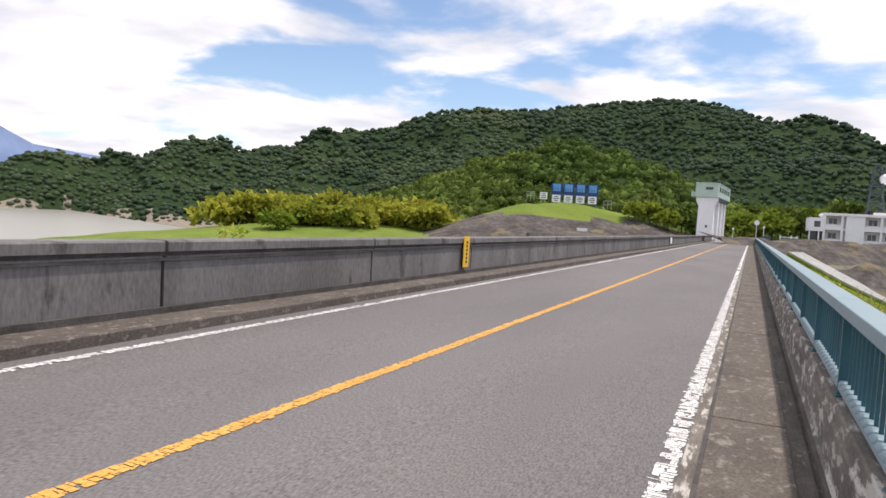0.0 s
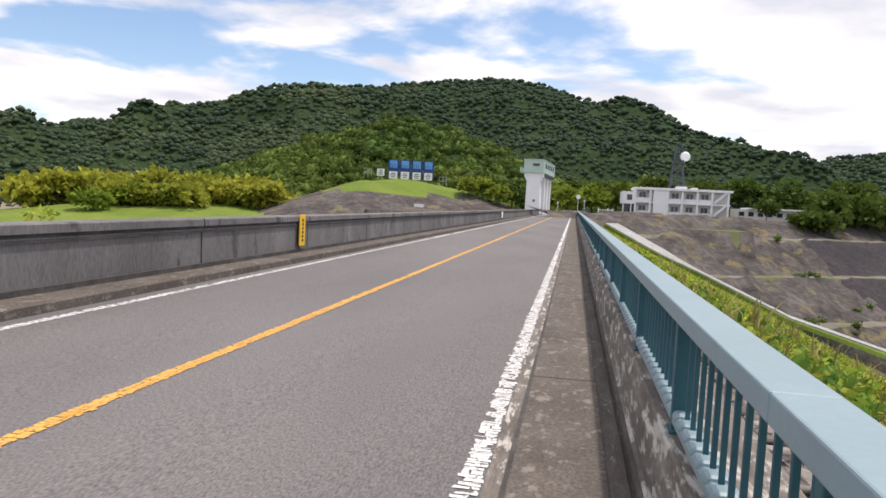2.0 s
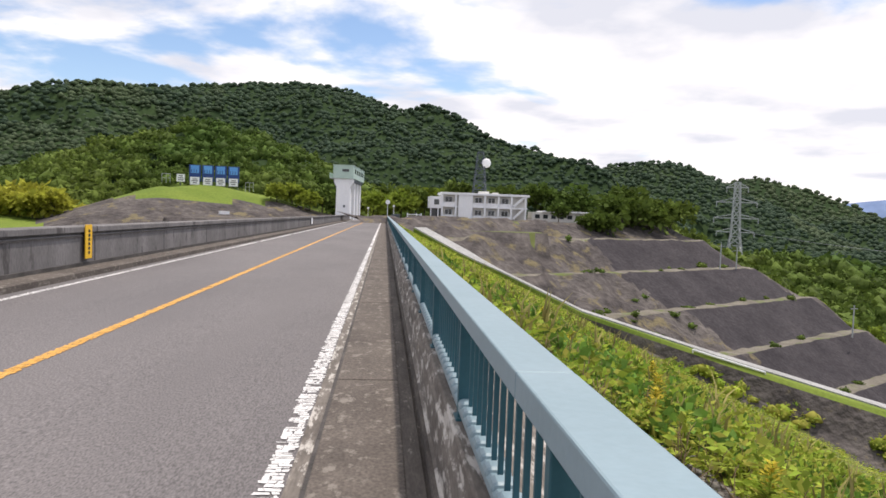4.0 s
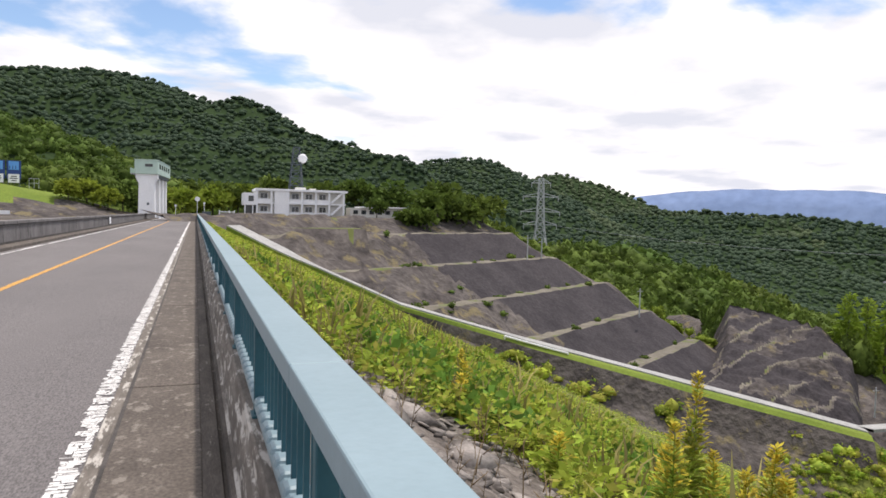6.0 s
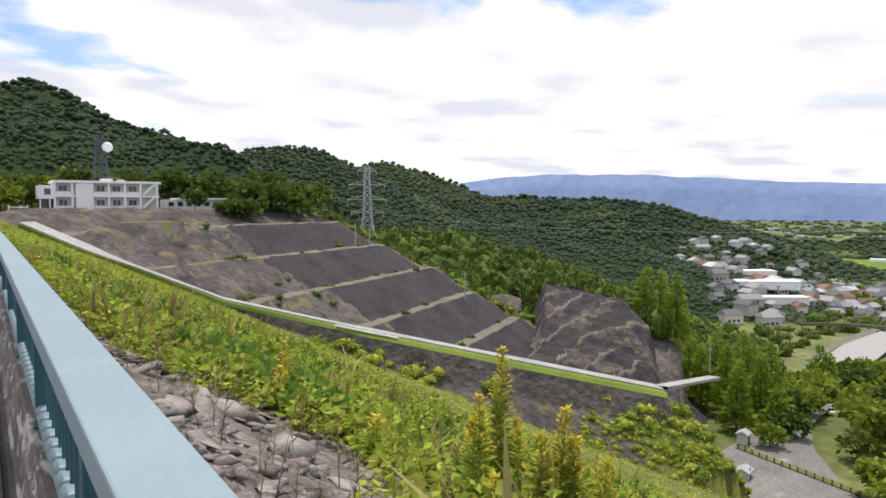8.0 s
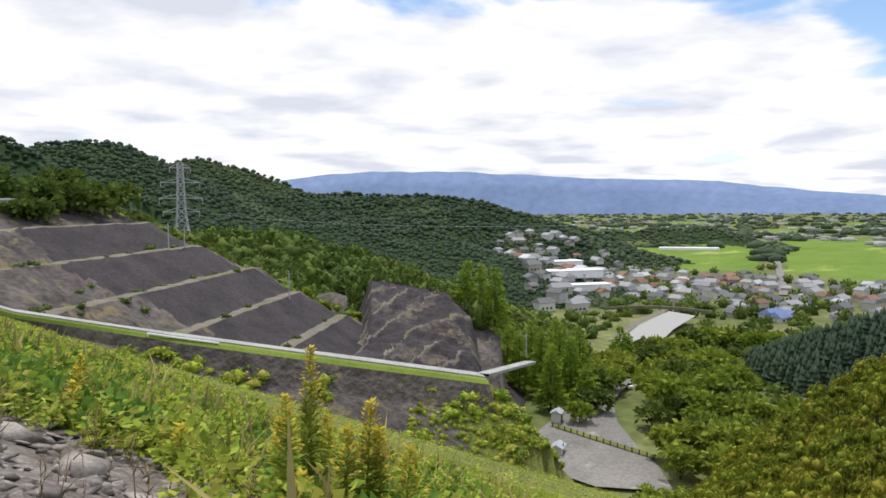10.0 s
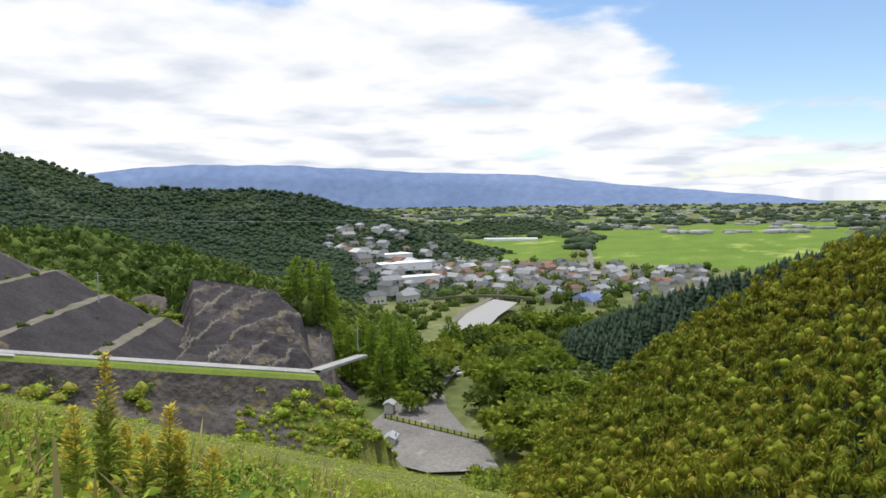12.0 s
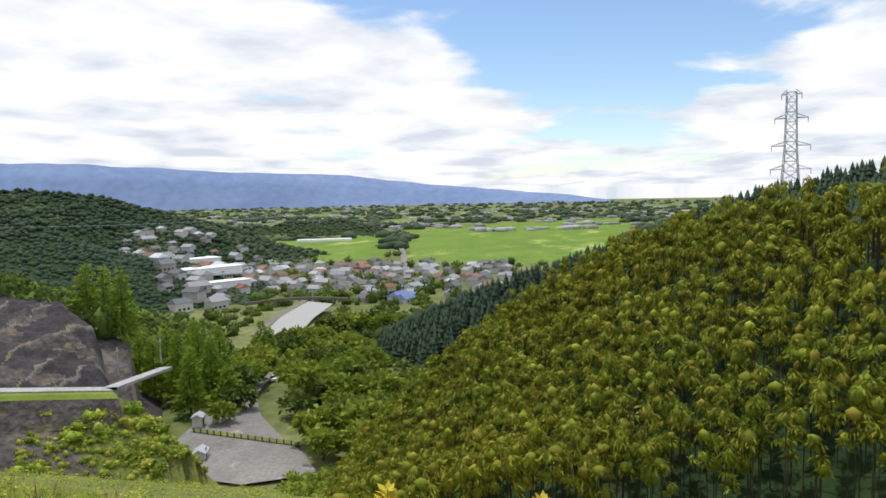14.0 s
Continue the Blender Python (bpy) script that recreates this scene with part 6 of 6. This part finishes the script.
def village():
    kinds = house_meshes()
    rr = random.Random(5)
    spots = []
    tries = 0
    while len(spots) < 215 and tries < 20000:
        tries += 1
        az, d = rr.uniform(52.5, 83), rr.uniform(415, 790)
        edge = 800 - 110 * max(0, (az - 56) / 12) if az < 70 else 690
        if d > edge or (az < 55 and d < 520) or abs(az - 74) < 0.35 or (d < 470 and 60 < az < 70) or (az > 76 and d > 660) or (az > 70 and rr.random() < 0.35) or (62 < az < 66 and d < 500):
            continue
        x, y, _ = P(az, 0, d)
        if any((x - a) ** 2 + (y - b) ** 2 < 150 for a, b in spots):
            continue
        spots.append((x, y))
    for i, (x, y) in enumerate(spots):
        house(kinds[rr.choice((0, 0, 1, 1, 2, 3, 4))], x, y, on_land(x, y), rr.choice((0, 90)) + rr.uniform(-18, 18) - 20, rr.choice((0, 0, 0, 0, 1, 1, 1, 1, 2, 3)), rr.choice((0, 0, 1, 1, 2)))
    for az, d in ((74.2, 405), (74.9, 412), (73.6, 418)):
        x, y, _ = P(az, 0, d)
        house(kinds[3], x, y, on_land(x, y), -15, 4, 0)
    # the long white hall
    for az, d, L, W in ((58.4, 505, 46, 14), (57.3, 545, 40, 12), (59.6, 478, 34, 10)):
        x, y, _ = P(az, 0, d)
        root = thing("hall", pose(x, y, on_land(x, y), 0, 0, -35), "long low white hall in the village", "hall")
        part("wall", boxed(-L / 2, L / 2, -W / 2, W / 2, -1, 4.2), WHITE_PAINT, root)
        part("roof", boxed(-L / 2 - 0.5, L / 2 + 0.5, -W / 2 - 0.5, W / 2 + 0.5, 4.2, 4.7, bevel=0.1), WHITE_PAINT, root)
    return spots


SPOTS = village()
# trees between the houses and over the plain
X, Y = ring_points(400, 830, 0.026, 53, 92, jitter=0.9)
Z, C = land(X, Y)
az = np.degrees(np.arctan2(X, Y))
ok = (C == 1) & (np.abs(az - 74) > 0.5) & (fbm(X, Y, 90, 2, 91) > -0.15) & (RNG.rand(len(X)) < 0.6)
n = int(ok.sum())
scatter("village_trees", MID_T, np.stack([X, Y, Z - 0.5], -1)[ok], RNG.uniform(3.5, 7.5, n), RNG.uniform(4, 9, n), BROADLEAF, "green trees between the village houses", "trees")
X, Y = ring_points(205, 405, 0.027, 56, 80, jitter=0.8)
Z, C = land(X, Y)
az, R_ = np.degrees(np.arctan2(X, Y)), np.hypot(X, Y)
river = (az > 60.4 + (R_ - 290) * 0.03) & (az < 66.4 + (R_ - 290) * 0.03) & (R_ > 262)
lane = np.abs(az - 69.6 - (R_ - 330) * 0.03) < 0.7
ok = (C == 1) & ~river & ~lane & (RNG.rand(len(X)) < 0.85)
n = int(ok.sum())
scatter("valley_shrubs", MID_T, np.stack([X, Y, Z - 0.5], -1)[ok], RNG.uniform(2.5, 5.0, n), RNG.uniform(2.5, 6.5, n), BROADLEAF, "green shrubs and trees along the river", "trees")
X, Y = ring_points(900, 4000, 0.02, 53, 104, jitter=0.9)
Z, C = land(X, Y)
keep = (C == 1) & (fbm(X, Y, 350, 3, 92) > -0.1)
n = int(keep.sum())
scatter("plain_trees", FAR_T, np.stack([X, Y, Z - 1], -1)[keep], RNG.uniform(8, 22, n), RNG.uniform(6, 13, n), FAR_TREES, "dark tree clumps across the far plain", "trees")
X, Y = ring_points(1250, 4000, 0.03, 58, 96, jitter=0.9)
Z, C = land(X, Y)
keep = (C != 3) & (fbm(X, Y, 420, 2, 93) > 0.1)
bmV, bmF = boxed(-0.5, 0.5, -0.35, 0.35, 0, 1), None
bv = np.array([v.co[:] for v in bmV.verts])
bf = np.array([[l.vert.index for l in fc.loops] for fc in bmV.faces])
bmV.free()
n = int(keep.sum())
scatter("far_town", [(bv, bf)], np.stack([X, Y, Z - 1], -1)[keep], RNG.uniform(10, 30, n), RNG.uniform(4, 8, n), HOUSE_WALL, "white buildings of the distant town", "town")
q = P(67.5, 0, 1090)
root = thing("greenhouse", pose(q[0], q[1], on_land(q[0], q[1]), 0, 0, -68), "long white greenhouse in the green fields", "greenhouse")
part("cover", boxed(-42, 42, -6, 6, -0.5, 4.5, bevel=1.2), WHITE_PAINT, root)

# ---------------------------------------------------------------- weeds and stones on the near slope
def weeds():
    leaf = [spray(30, 0.11, dome=(0.25, 0.25, 0.28), droop=0.1, seed=400 + s, aspect=0.6, inner=0.3) for s in range(8)]
    for v, f in leaf:
        v[:, 2] += 0.22
    def grass_tuft(seed, n=11):
        rg = np.random.RandomState(seed)
        V, F = [], []
        for i in range(n):
            a, l, t = rg.uniform(0, 6.28), rg.uniform(0.55, 1.1), rg.uniform(0.1, 0.55)
            b = np.array([rg.normal() * 0.08, rg.normal() * 0.08, 0])
            d = np.array([math.cos(a), math.sin(a), 0])
            s = np.array([-d[1], d[0], 0]) * 0.022
            o = len(V)
            V += [b - s, b + s, b + d * l * t * 0.5 + np.array([0, 0, l * 0.65]) + s * 0.8, b + d * l * t * 0.5 + np.array([0, 0, l * 0.65]) - s * 0.8, b + d * l * t * 1.2 + np.array([0, 0, l * (1 - 0.3 * t)])]
            F += [(o, o + 1, o + 2), (o, o + 2, o + 3), (o + 3, o + 2, o + 4)]
        return np.array(V), np.array(F)
    grass = [grass_tuft(s) for s in range(6)]
    rg = np.random.RandomState(11)

    def spots(n, x0, x1, y0, y1, power=1.6):
        x = x0 + (x1 - x0) * rg.rand(n) ** power
        y = y0 + (y1 - y0) * rg.rand(n)
        return x, y

    # leafy weeds: thick below the stony edge, thinner on it
    x, y = spots(11000, 1.7, 17, -8, 40, 1.2)
    dens = 0.75 + 0.4 * fbm(x, y, 6, 3, 3) + np.clip((x - stony(y)) * 0.5, -1.2, 0.25) - 0.25 * np.clip((x - 9) / 6, 0, 1)
    ok = (rg.rand(len(x)) < dens) & (np.hypot(x - 0.5, y + 1) > 3.6) & (x > 2.15 + 0.5 * fbm(x, y, 3, 2, 15))
    x, y = x[ok], y[ok]
    z = dam_height(x, y)
    s = rg.uniform(0.6, 1.5, len(x)) * (1 + 0.45 * fbm(x, y, 3.5, 3, 8))
    k = rg.rand(len(x)) < 0.955
    scatter("weeds", leaf, np.stack([x, y, z], -1)[k], s[k], s[k] * rg.uniform(0.6, 1.15, k.sum()), WEED, "leafy green weeds growing on the dam slope", "weeds", lean=0.1)
    scatter("dry_weeds", grass, np.stack([x, y, z], -1)[~k], s[~k], s[~k] * 0.9, DRY_WEED, "dry straw-coloured grass on the stony slope", "weeds", lean=0.1)
    x, y = spots(5200, 2.4, 13, 1, 40, 1.2)
    ok = (fbm(x, y, 4.5, 3, 44) + 0.15 > 0.25 * np.abs(y - 12) / 12) & (x > stony(y) + 0.3) & (rg.rand(len(x)) < 0.75)
    x, y = x[ok], y[ok]
    broadleaf = [spray(30, 0.16, dome=(0.28, 0.28, 0.3), droop=0.25, seed=440 + q_, aspect=0.8, inner=0.5) for q_ in range(6)]
    s = rg.uniform(0.7, 1.5, len(x))
    scatter("lush_weeds", broadleaf, np.stack([x, y, dam_height(x, y) + 0.2], -1), s, s * rg.uniform(0.7, 1.4, len(x)), LUSH, "broad-leaved mid-green weeds in patches on the dam slope", "weeds", lean=0.1)
    x, y = spots(900, 2.0, 9, -2, 34, 1.0)
    ok = np.hypot(x - 0.5, y + 1) > 3.6
    x, y = x[ok], y[ok]
    stalk = []
    for q_ in range(5):
        b_ = rod(bmesh.new(), (0, 0, 0), (0.06, 0.03 * q_, 1.0), 0.012, 0.005, 3)
        for w_ in range(4):
            rod(b_, (0.03, 0.01 * q_, 0.45 + 0.13 * w_), (0.03 + 0.12 * math.cos(w_ * 2.1 + q_), 0.12 * math.sin(w_ * 2.1 + q_), 0.62 + 0.13 * w_), 0.012, 0.004, 3)
        bmesh.ops.triangulate(b_, faces=b_.faces)
        b_.verts.index_update()
        stalk.append((np.array([v.co[:] for v in b_.verts]), np.array([[v.index for v in f.verts] for f in b_.faces])))
        b_.free()
    s = rg.uniform(0.25, 0.75, len(x))
    scatter("dry_stalks", stalk, np.stack([x, y, dam_height(x, y)], -1), s, s, STALK, "dry brown weed stalks standing on the slope", "weeds", lean=0.15)
    # coarse growth further along and down
    x, y = spots(7000, 1.9, 26, 40, 112, 1.3)
    z = dam_height(x, y)
    s = rg.uniform(1.2, 2.4, len(x))
    scatter("weeds", [(v[:64], f[:32]) for v, f in leaf], np.stack([x, y, z], -1), s, s * 0.55, WEED, "green weeds along the far dam slope", "weeds")
    x, y = spots(5200, 14, 100, -30, 95, 1.4)
    ok = fbm(x, y, 16, 3, 14) > 0.05
    x, y = x[ok], y[ok]
    z = dam_height(x, y)
    s = rg.uniform(1.0, 2.6, len(x))
    scatter("weeds", [(v[:64], f[:32]) for v, f in leaf], np.stack([x, y, z], -1), s, s * 0.5, WEED, "green weeds on the lower dam slope", "weeds")
    # grass tufts
    x, y = spots(800, 2.0, 22, -14, 24, 1.1)
    ok = (x > stony(y) + rg.normal(0, 0.5, len(x)) + 0.2) & (np.hypot(x - 0.5, y + 1) > 4.6)
    x, y = x[ok], y[ok]
    z = dam_height(x, y)
    s = rg.uniform(0.3, 0.75, len(x))
    scatter("grass_tufts", grass, np.stack([x, y, z], -1), s, s * 0.8, DRY_WEED, "yellowing grass tufts on the dam slope", "grass", lean=0.15)
    x, y = spots(5200, 2.0, 30, -16, 30, 1.1)
    ok = (x > stony(y) + rg.normal(0, 0.5, len(x)) + 0.2) & (np.hypot(x - 0.5, y + 1) > 4.6)
    x, y = x[ok], y[ok]
    z = dam_height(x, y)
    s = rg.uniform(0.3, 0.75, len(x))
    scatter("grass_tufts", grass, np.stack([x, y, z], -1), s, s * 0.75, WEED, "green grass tufts on the dam slope", "grass", lean=0.15)


weeds()


def bush(x, y, h, w, seed, material=WEED):
    root = thing("bush", pose(x, y, float(dam_height(np.array(x), np.array(y))) - 0.05, 0, 0, seed * 33), "leafy light green bush on the dam slope", "bush", "bushes on the slope")
    v, f = spray(520, 0.13, dome=(w / 2, w / 2, h), droop=0.1, seed=seed, aspect=0.65, inner=0.45)
    mesh_object("leaves", v, f, material, parent=root)
    bm = bmesh.new()
    for k in range(5):
        rod(bm, (0, 0, -0.1), (0.3 * w * math.cos(k * 1.25), 0.3 * w * math.sin(k * 1.25), h * 0.7), 0.02, 0.008, 5)
    part("stems", bm, BARK, root)


for i, (x, y, h, w) in enumerate(((6.6, 7.8, 0.9, 1.6), (7.6, 8.6, 1.1, 1.9), (8.6, 9.2, 1.0, 1.7), (9.8, 10.2, 1.1, 2.0), (6.2, 9.6, 0.8, 1.5), (8.0, 11.5, 1.0, 1.9), (5.2, 9.0, 0.6, 1.2), (10.6, 8.4, 1.1, 2.0), (5.8, 12.4, 0.8, 1.6), (12.0, 9.5, 1.0, 2.0))):
    bush(x, y, h, w, 500 + i)


def goldenrod(x, y, h, seed, kind=0):
    """A tall weed: leafy stem ending in a plume."""
    root = thing("goldenrod", pose(x, y, float(dam_height(np.array(x), np.array(y))) - 0.05), "tall yellow-green goldenrod with a leafy upright stem", "weed", "tall weeds")
    rg = np.random.RandomState(seed)
    bm = bmesh.new()
    lx, ly = rg.normal() * 0.06, rg.normal() * 0.06
    rod(bm, (0, 0, 0), (lx, ly, h), 0.012, 0.004, 5)
    part("stem", bm, WEED, root)
    for nm, lo, hi, m_, dens in (("leaves", 0.08, 0.78 if kind else 0.95, WEED, 75), ("plume", 0.55, 1.0, GOLDENROD if kind else WEED, 110 if kind else 30)):
        V, F = [], []
        n = int(dens * h)
        for i in range(n):
            f = lo + (hi - lo) * (i + rg.rand()) / n
            a = i * 2.4 + rg.normal() * 0.4
            reach = 0.0 if nm == "leaves" else 0.20 * (1.02 - f) / 0.45 * rg.rand()
            L = (0.30 * (1 - f) ** 0.6 + 0.05) * rg.uniform(0.6, 1.25) if nm == "leaves" else rg.uniform(0.05, 0.12)
            c = np.array([lx * f + reach * math.cos(a), ly * f + reach * math.sin(a), h * f + reach * 0.4])
            d = np.array([math.cos(a), math.sin(a), rg.uniform(0.2, 0.9)])
            d /= np.linalg.norm(d)
            s = np.array([-math.sin(a), math.cos(a), 0]) * L * 0.13 if nm == "leaves" else np.array([-math.sin(a), math.cos(a), 0]) * 0.022
            o = len(V)
            V += [c, c + d * L * 0.5 + s, c + d * L - np.array([0, 0, 0.35 * L * (1 - f)]), c + d * L * 0.5 - s]
            F += [(o, o + 1, o + 2), (o, o + 2, o + 3)]
        tagged(mesh_object(nm, np.array(V), np.array(F), m_, parent=root), kind="stuff")


for i, (x, y, h, k) in enumerate(((6.3, 6.6, 2.35, 1), (6.15, 6.5, 1.7, 0), (6.45, 6.35, 1.5, 1),  (5.75, 4.9, 1.75, 1), (5.9, 4.75, 1.55, 1), (6.1, 4.6, 1.4, 1), (5.5, 4.95, 1.4, 1), (5.2, 5.6, 1.6, 1), (5.35, 5.8, 1.3, 1), (6.6, 5.6, 1.25, 0), (5.0, 5.0, 0.8, 1),
                                  (7.2, 7.2, 1.2, 0), (4.8, 7.4, 0.8, 1), (4.3, 8.6, 0.8, 0), (4.9, 11.0, 1.0, 1), (5.0, 13.0, 1.0, 0), (6.4, 15, 1.1, 1), (5.6, 4.3, 0.75, 1), (7.3, 5.2, 1.0, 0), (4.4, 10.0, 0.8, 1), (4.2, 14.0, 0.9, 1), (5.4, 16.5, 1.0, 0), (4.6, 18.5, 1.0, 1), (6.0, 19, 1.1, 0))):
    goldenrod(x, y, h, 600 + i, k)
for i in range(16):
    x, y = 5.0 + 0.4 * (i * 7 % 5), -4.4 + 0.26 * i
    goldenrod(x, y, 1.2 + 0.17 * (i * 5 % 4), 640 + i, i % 2)

# a weed sprouting from the parapet top
root = thing("parapet_weed", pose(-7.5, 8.75, 1.0), "small bright yellow-green weed sprouting behind the parapet", "weed")
v, f_ = spray(70, 0.09, dome=(0.18, 0.3, 0.16), droop=0.1, seed=31, aspect=0.7, inner=0.4)
mesh_object("leaves", v + np.array([0, 0, 0.16]), f_, WEED, parent=root)
bm = bmesh.new()
rod(bm, (0, 0, -0.6), (0, 0, 0.16), 0.012, 0.008, 5)
part("stem", bm, WEED, root)


# stones along the edge: flat broken slabs, the nearest ones single
def stone_mesh(seed, flatness=0.4):
    """A broken angular slab: the hull of a few points in a flat block."""
    rg = np.random.RandomState(seed)
    bm = bmesh.new()
    for k in range(13):
        q = rg.uniform(-1, 1, 3)
        q[:2] /= max(0.75, np.abs(q[:2]).max())
        bm.verts.new((q[0] * rg.uniform(0.85, 1.1), q[1] * 0.8, math.copysign(rg.uniform(0.6, 1.0), q[2]) * flatness))
    bmesh.ops.convex_hull(bm, input=bm.verts)
    bmesh.ops.delete(bm, geom=[v for v in bm.verts if not v.link_faces], context="VERTS")
    bmesh.ops.triangulate(bm, faces=bm.faces)
    bm.verts.index_update()
    v = np.array([w.co[:] for w in bm.verts])
    f = np.array([[w.index for w in fc.verts] for fc in bm.faces])
    bm.free()
    return v, f


STONES = [stone_mesh(s, 0.16 + 0.08 * (s % 4)) for s in range(10)]
rg = np.random.RandomState(17)
smesh = []
for v, f in STONES:
    ob = mesh_object("stone", v, f, ROCKFILL)
    smesh.append(ob.data)
    bpy.data.objects.remove(ob)
ROCK1 = mat("loose_stone", (0.15, 0.132, 0.122), (0.34, 0.31, 0.285), scale=2.5, rough=0.95, bump=0.5, fine=22.0, by="object", by_amount=0.35, spots=(0.42, 0.4, 0.37), spot_scale=6.0, spot_at=0.63, dist=0.015, spec=0.15)
for me in smesh:
    me.materials.clear()
    me.materials.append(ROCK1)
for i in range(270):
    y = 1.0 + 17 * rg.rand() ** 1.2
    x = 1.35 + (float(stony(y)) - 1.2) * rg.rand() ** 1.1
    s = rg.uniform(0.06, 0.2) * (1.8 if i % 9 == 0 else 1)
    ob = new("stone", smesh[i % 10])
    z = float(dam_height(np.array(x), np.array(y)))
    ob.matrix_world = pose(x, y, z + 0.1 * s, rg.uniform(-6, 6), rg.uniform(12, 34)) @ pose(0, 0, 0, 0, 0, rg.uniform(0, 360)) @ Matrix.Diagonal((s, s * rg.uniform(0.6, 1.2), s * rg.uniform(0.4, 0.8), 1))
    tagged(ob, "loose flat grey stone on the rockfill edge", "stone", "loose stones")
for x, y, s in ((3.1, 8.6, 0.5), (2.9, 9.2, 0.45), (3.4, 6.9, 0.42), (2.6, 7.6, 0.36), (2.2, 9.4, 0.34), (3.9, 8.0, 0.3), (4.4, 9.0, 0.3)):
    ob = new("stone", smesh[int(s * 100) % 5])
    ob.matrix_world = pose(x, y, float(dam_height(np.array(x), np.array(y))) + 0.05, 4, 18, x * 100) @ Matrix.Diagonal((s, s * 0.8, s, 1))
    tagged(ob, "large flat grey rock slab on the rockfill edge", "stone", "loose stones")
ROCK_RUBBLE = mat("rubble_stone", (0.11, 0.096, 0.088), (0.26, 0.235, 0.215), scale=2.2, rough=0.95, bump=0.6, fine=14.0, fine_amount=0.4, by="island", by_amount=0.45, spots=(0.4, 0.38, 0.35), spot_scale=6.0, spot_at=0.62, dist=0.03, spec=0.15)
NR = 3600
y = 0.5 + 90 * rg.rand(NR) ** 1.6
x = 1.25 + (stony(y) - 1.0) * rg.rand(NR) ** 1.1
scatter("rubble", STONES[5:], np.stack([x, y, dam_height(x, y)], -1), rg.uniform(0.04, 0.22, NR), rg.uniform(0.05, 0.14, NR), ROCK_RUBBLE, "small broken stones along the dam edge", "rubble")
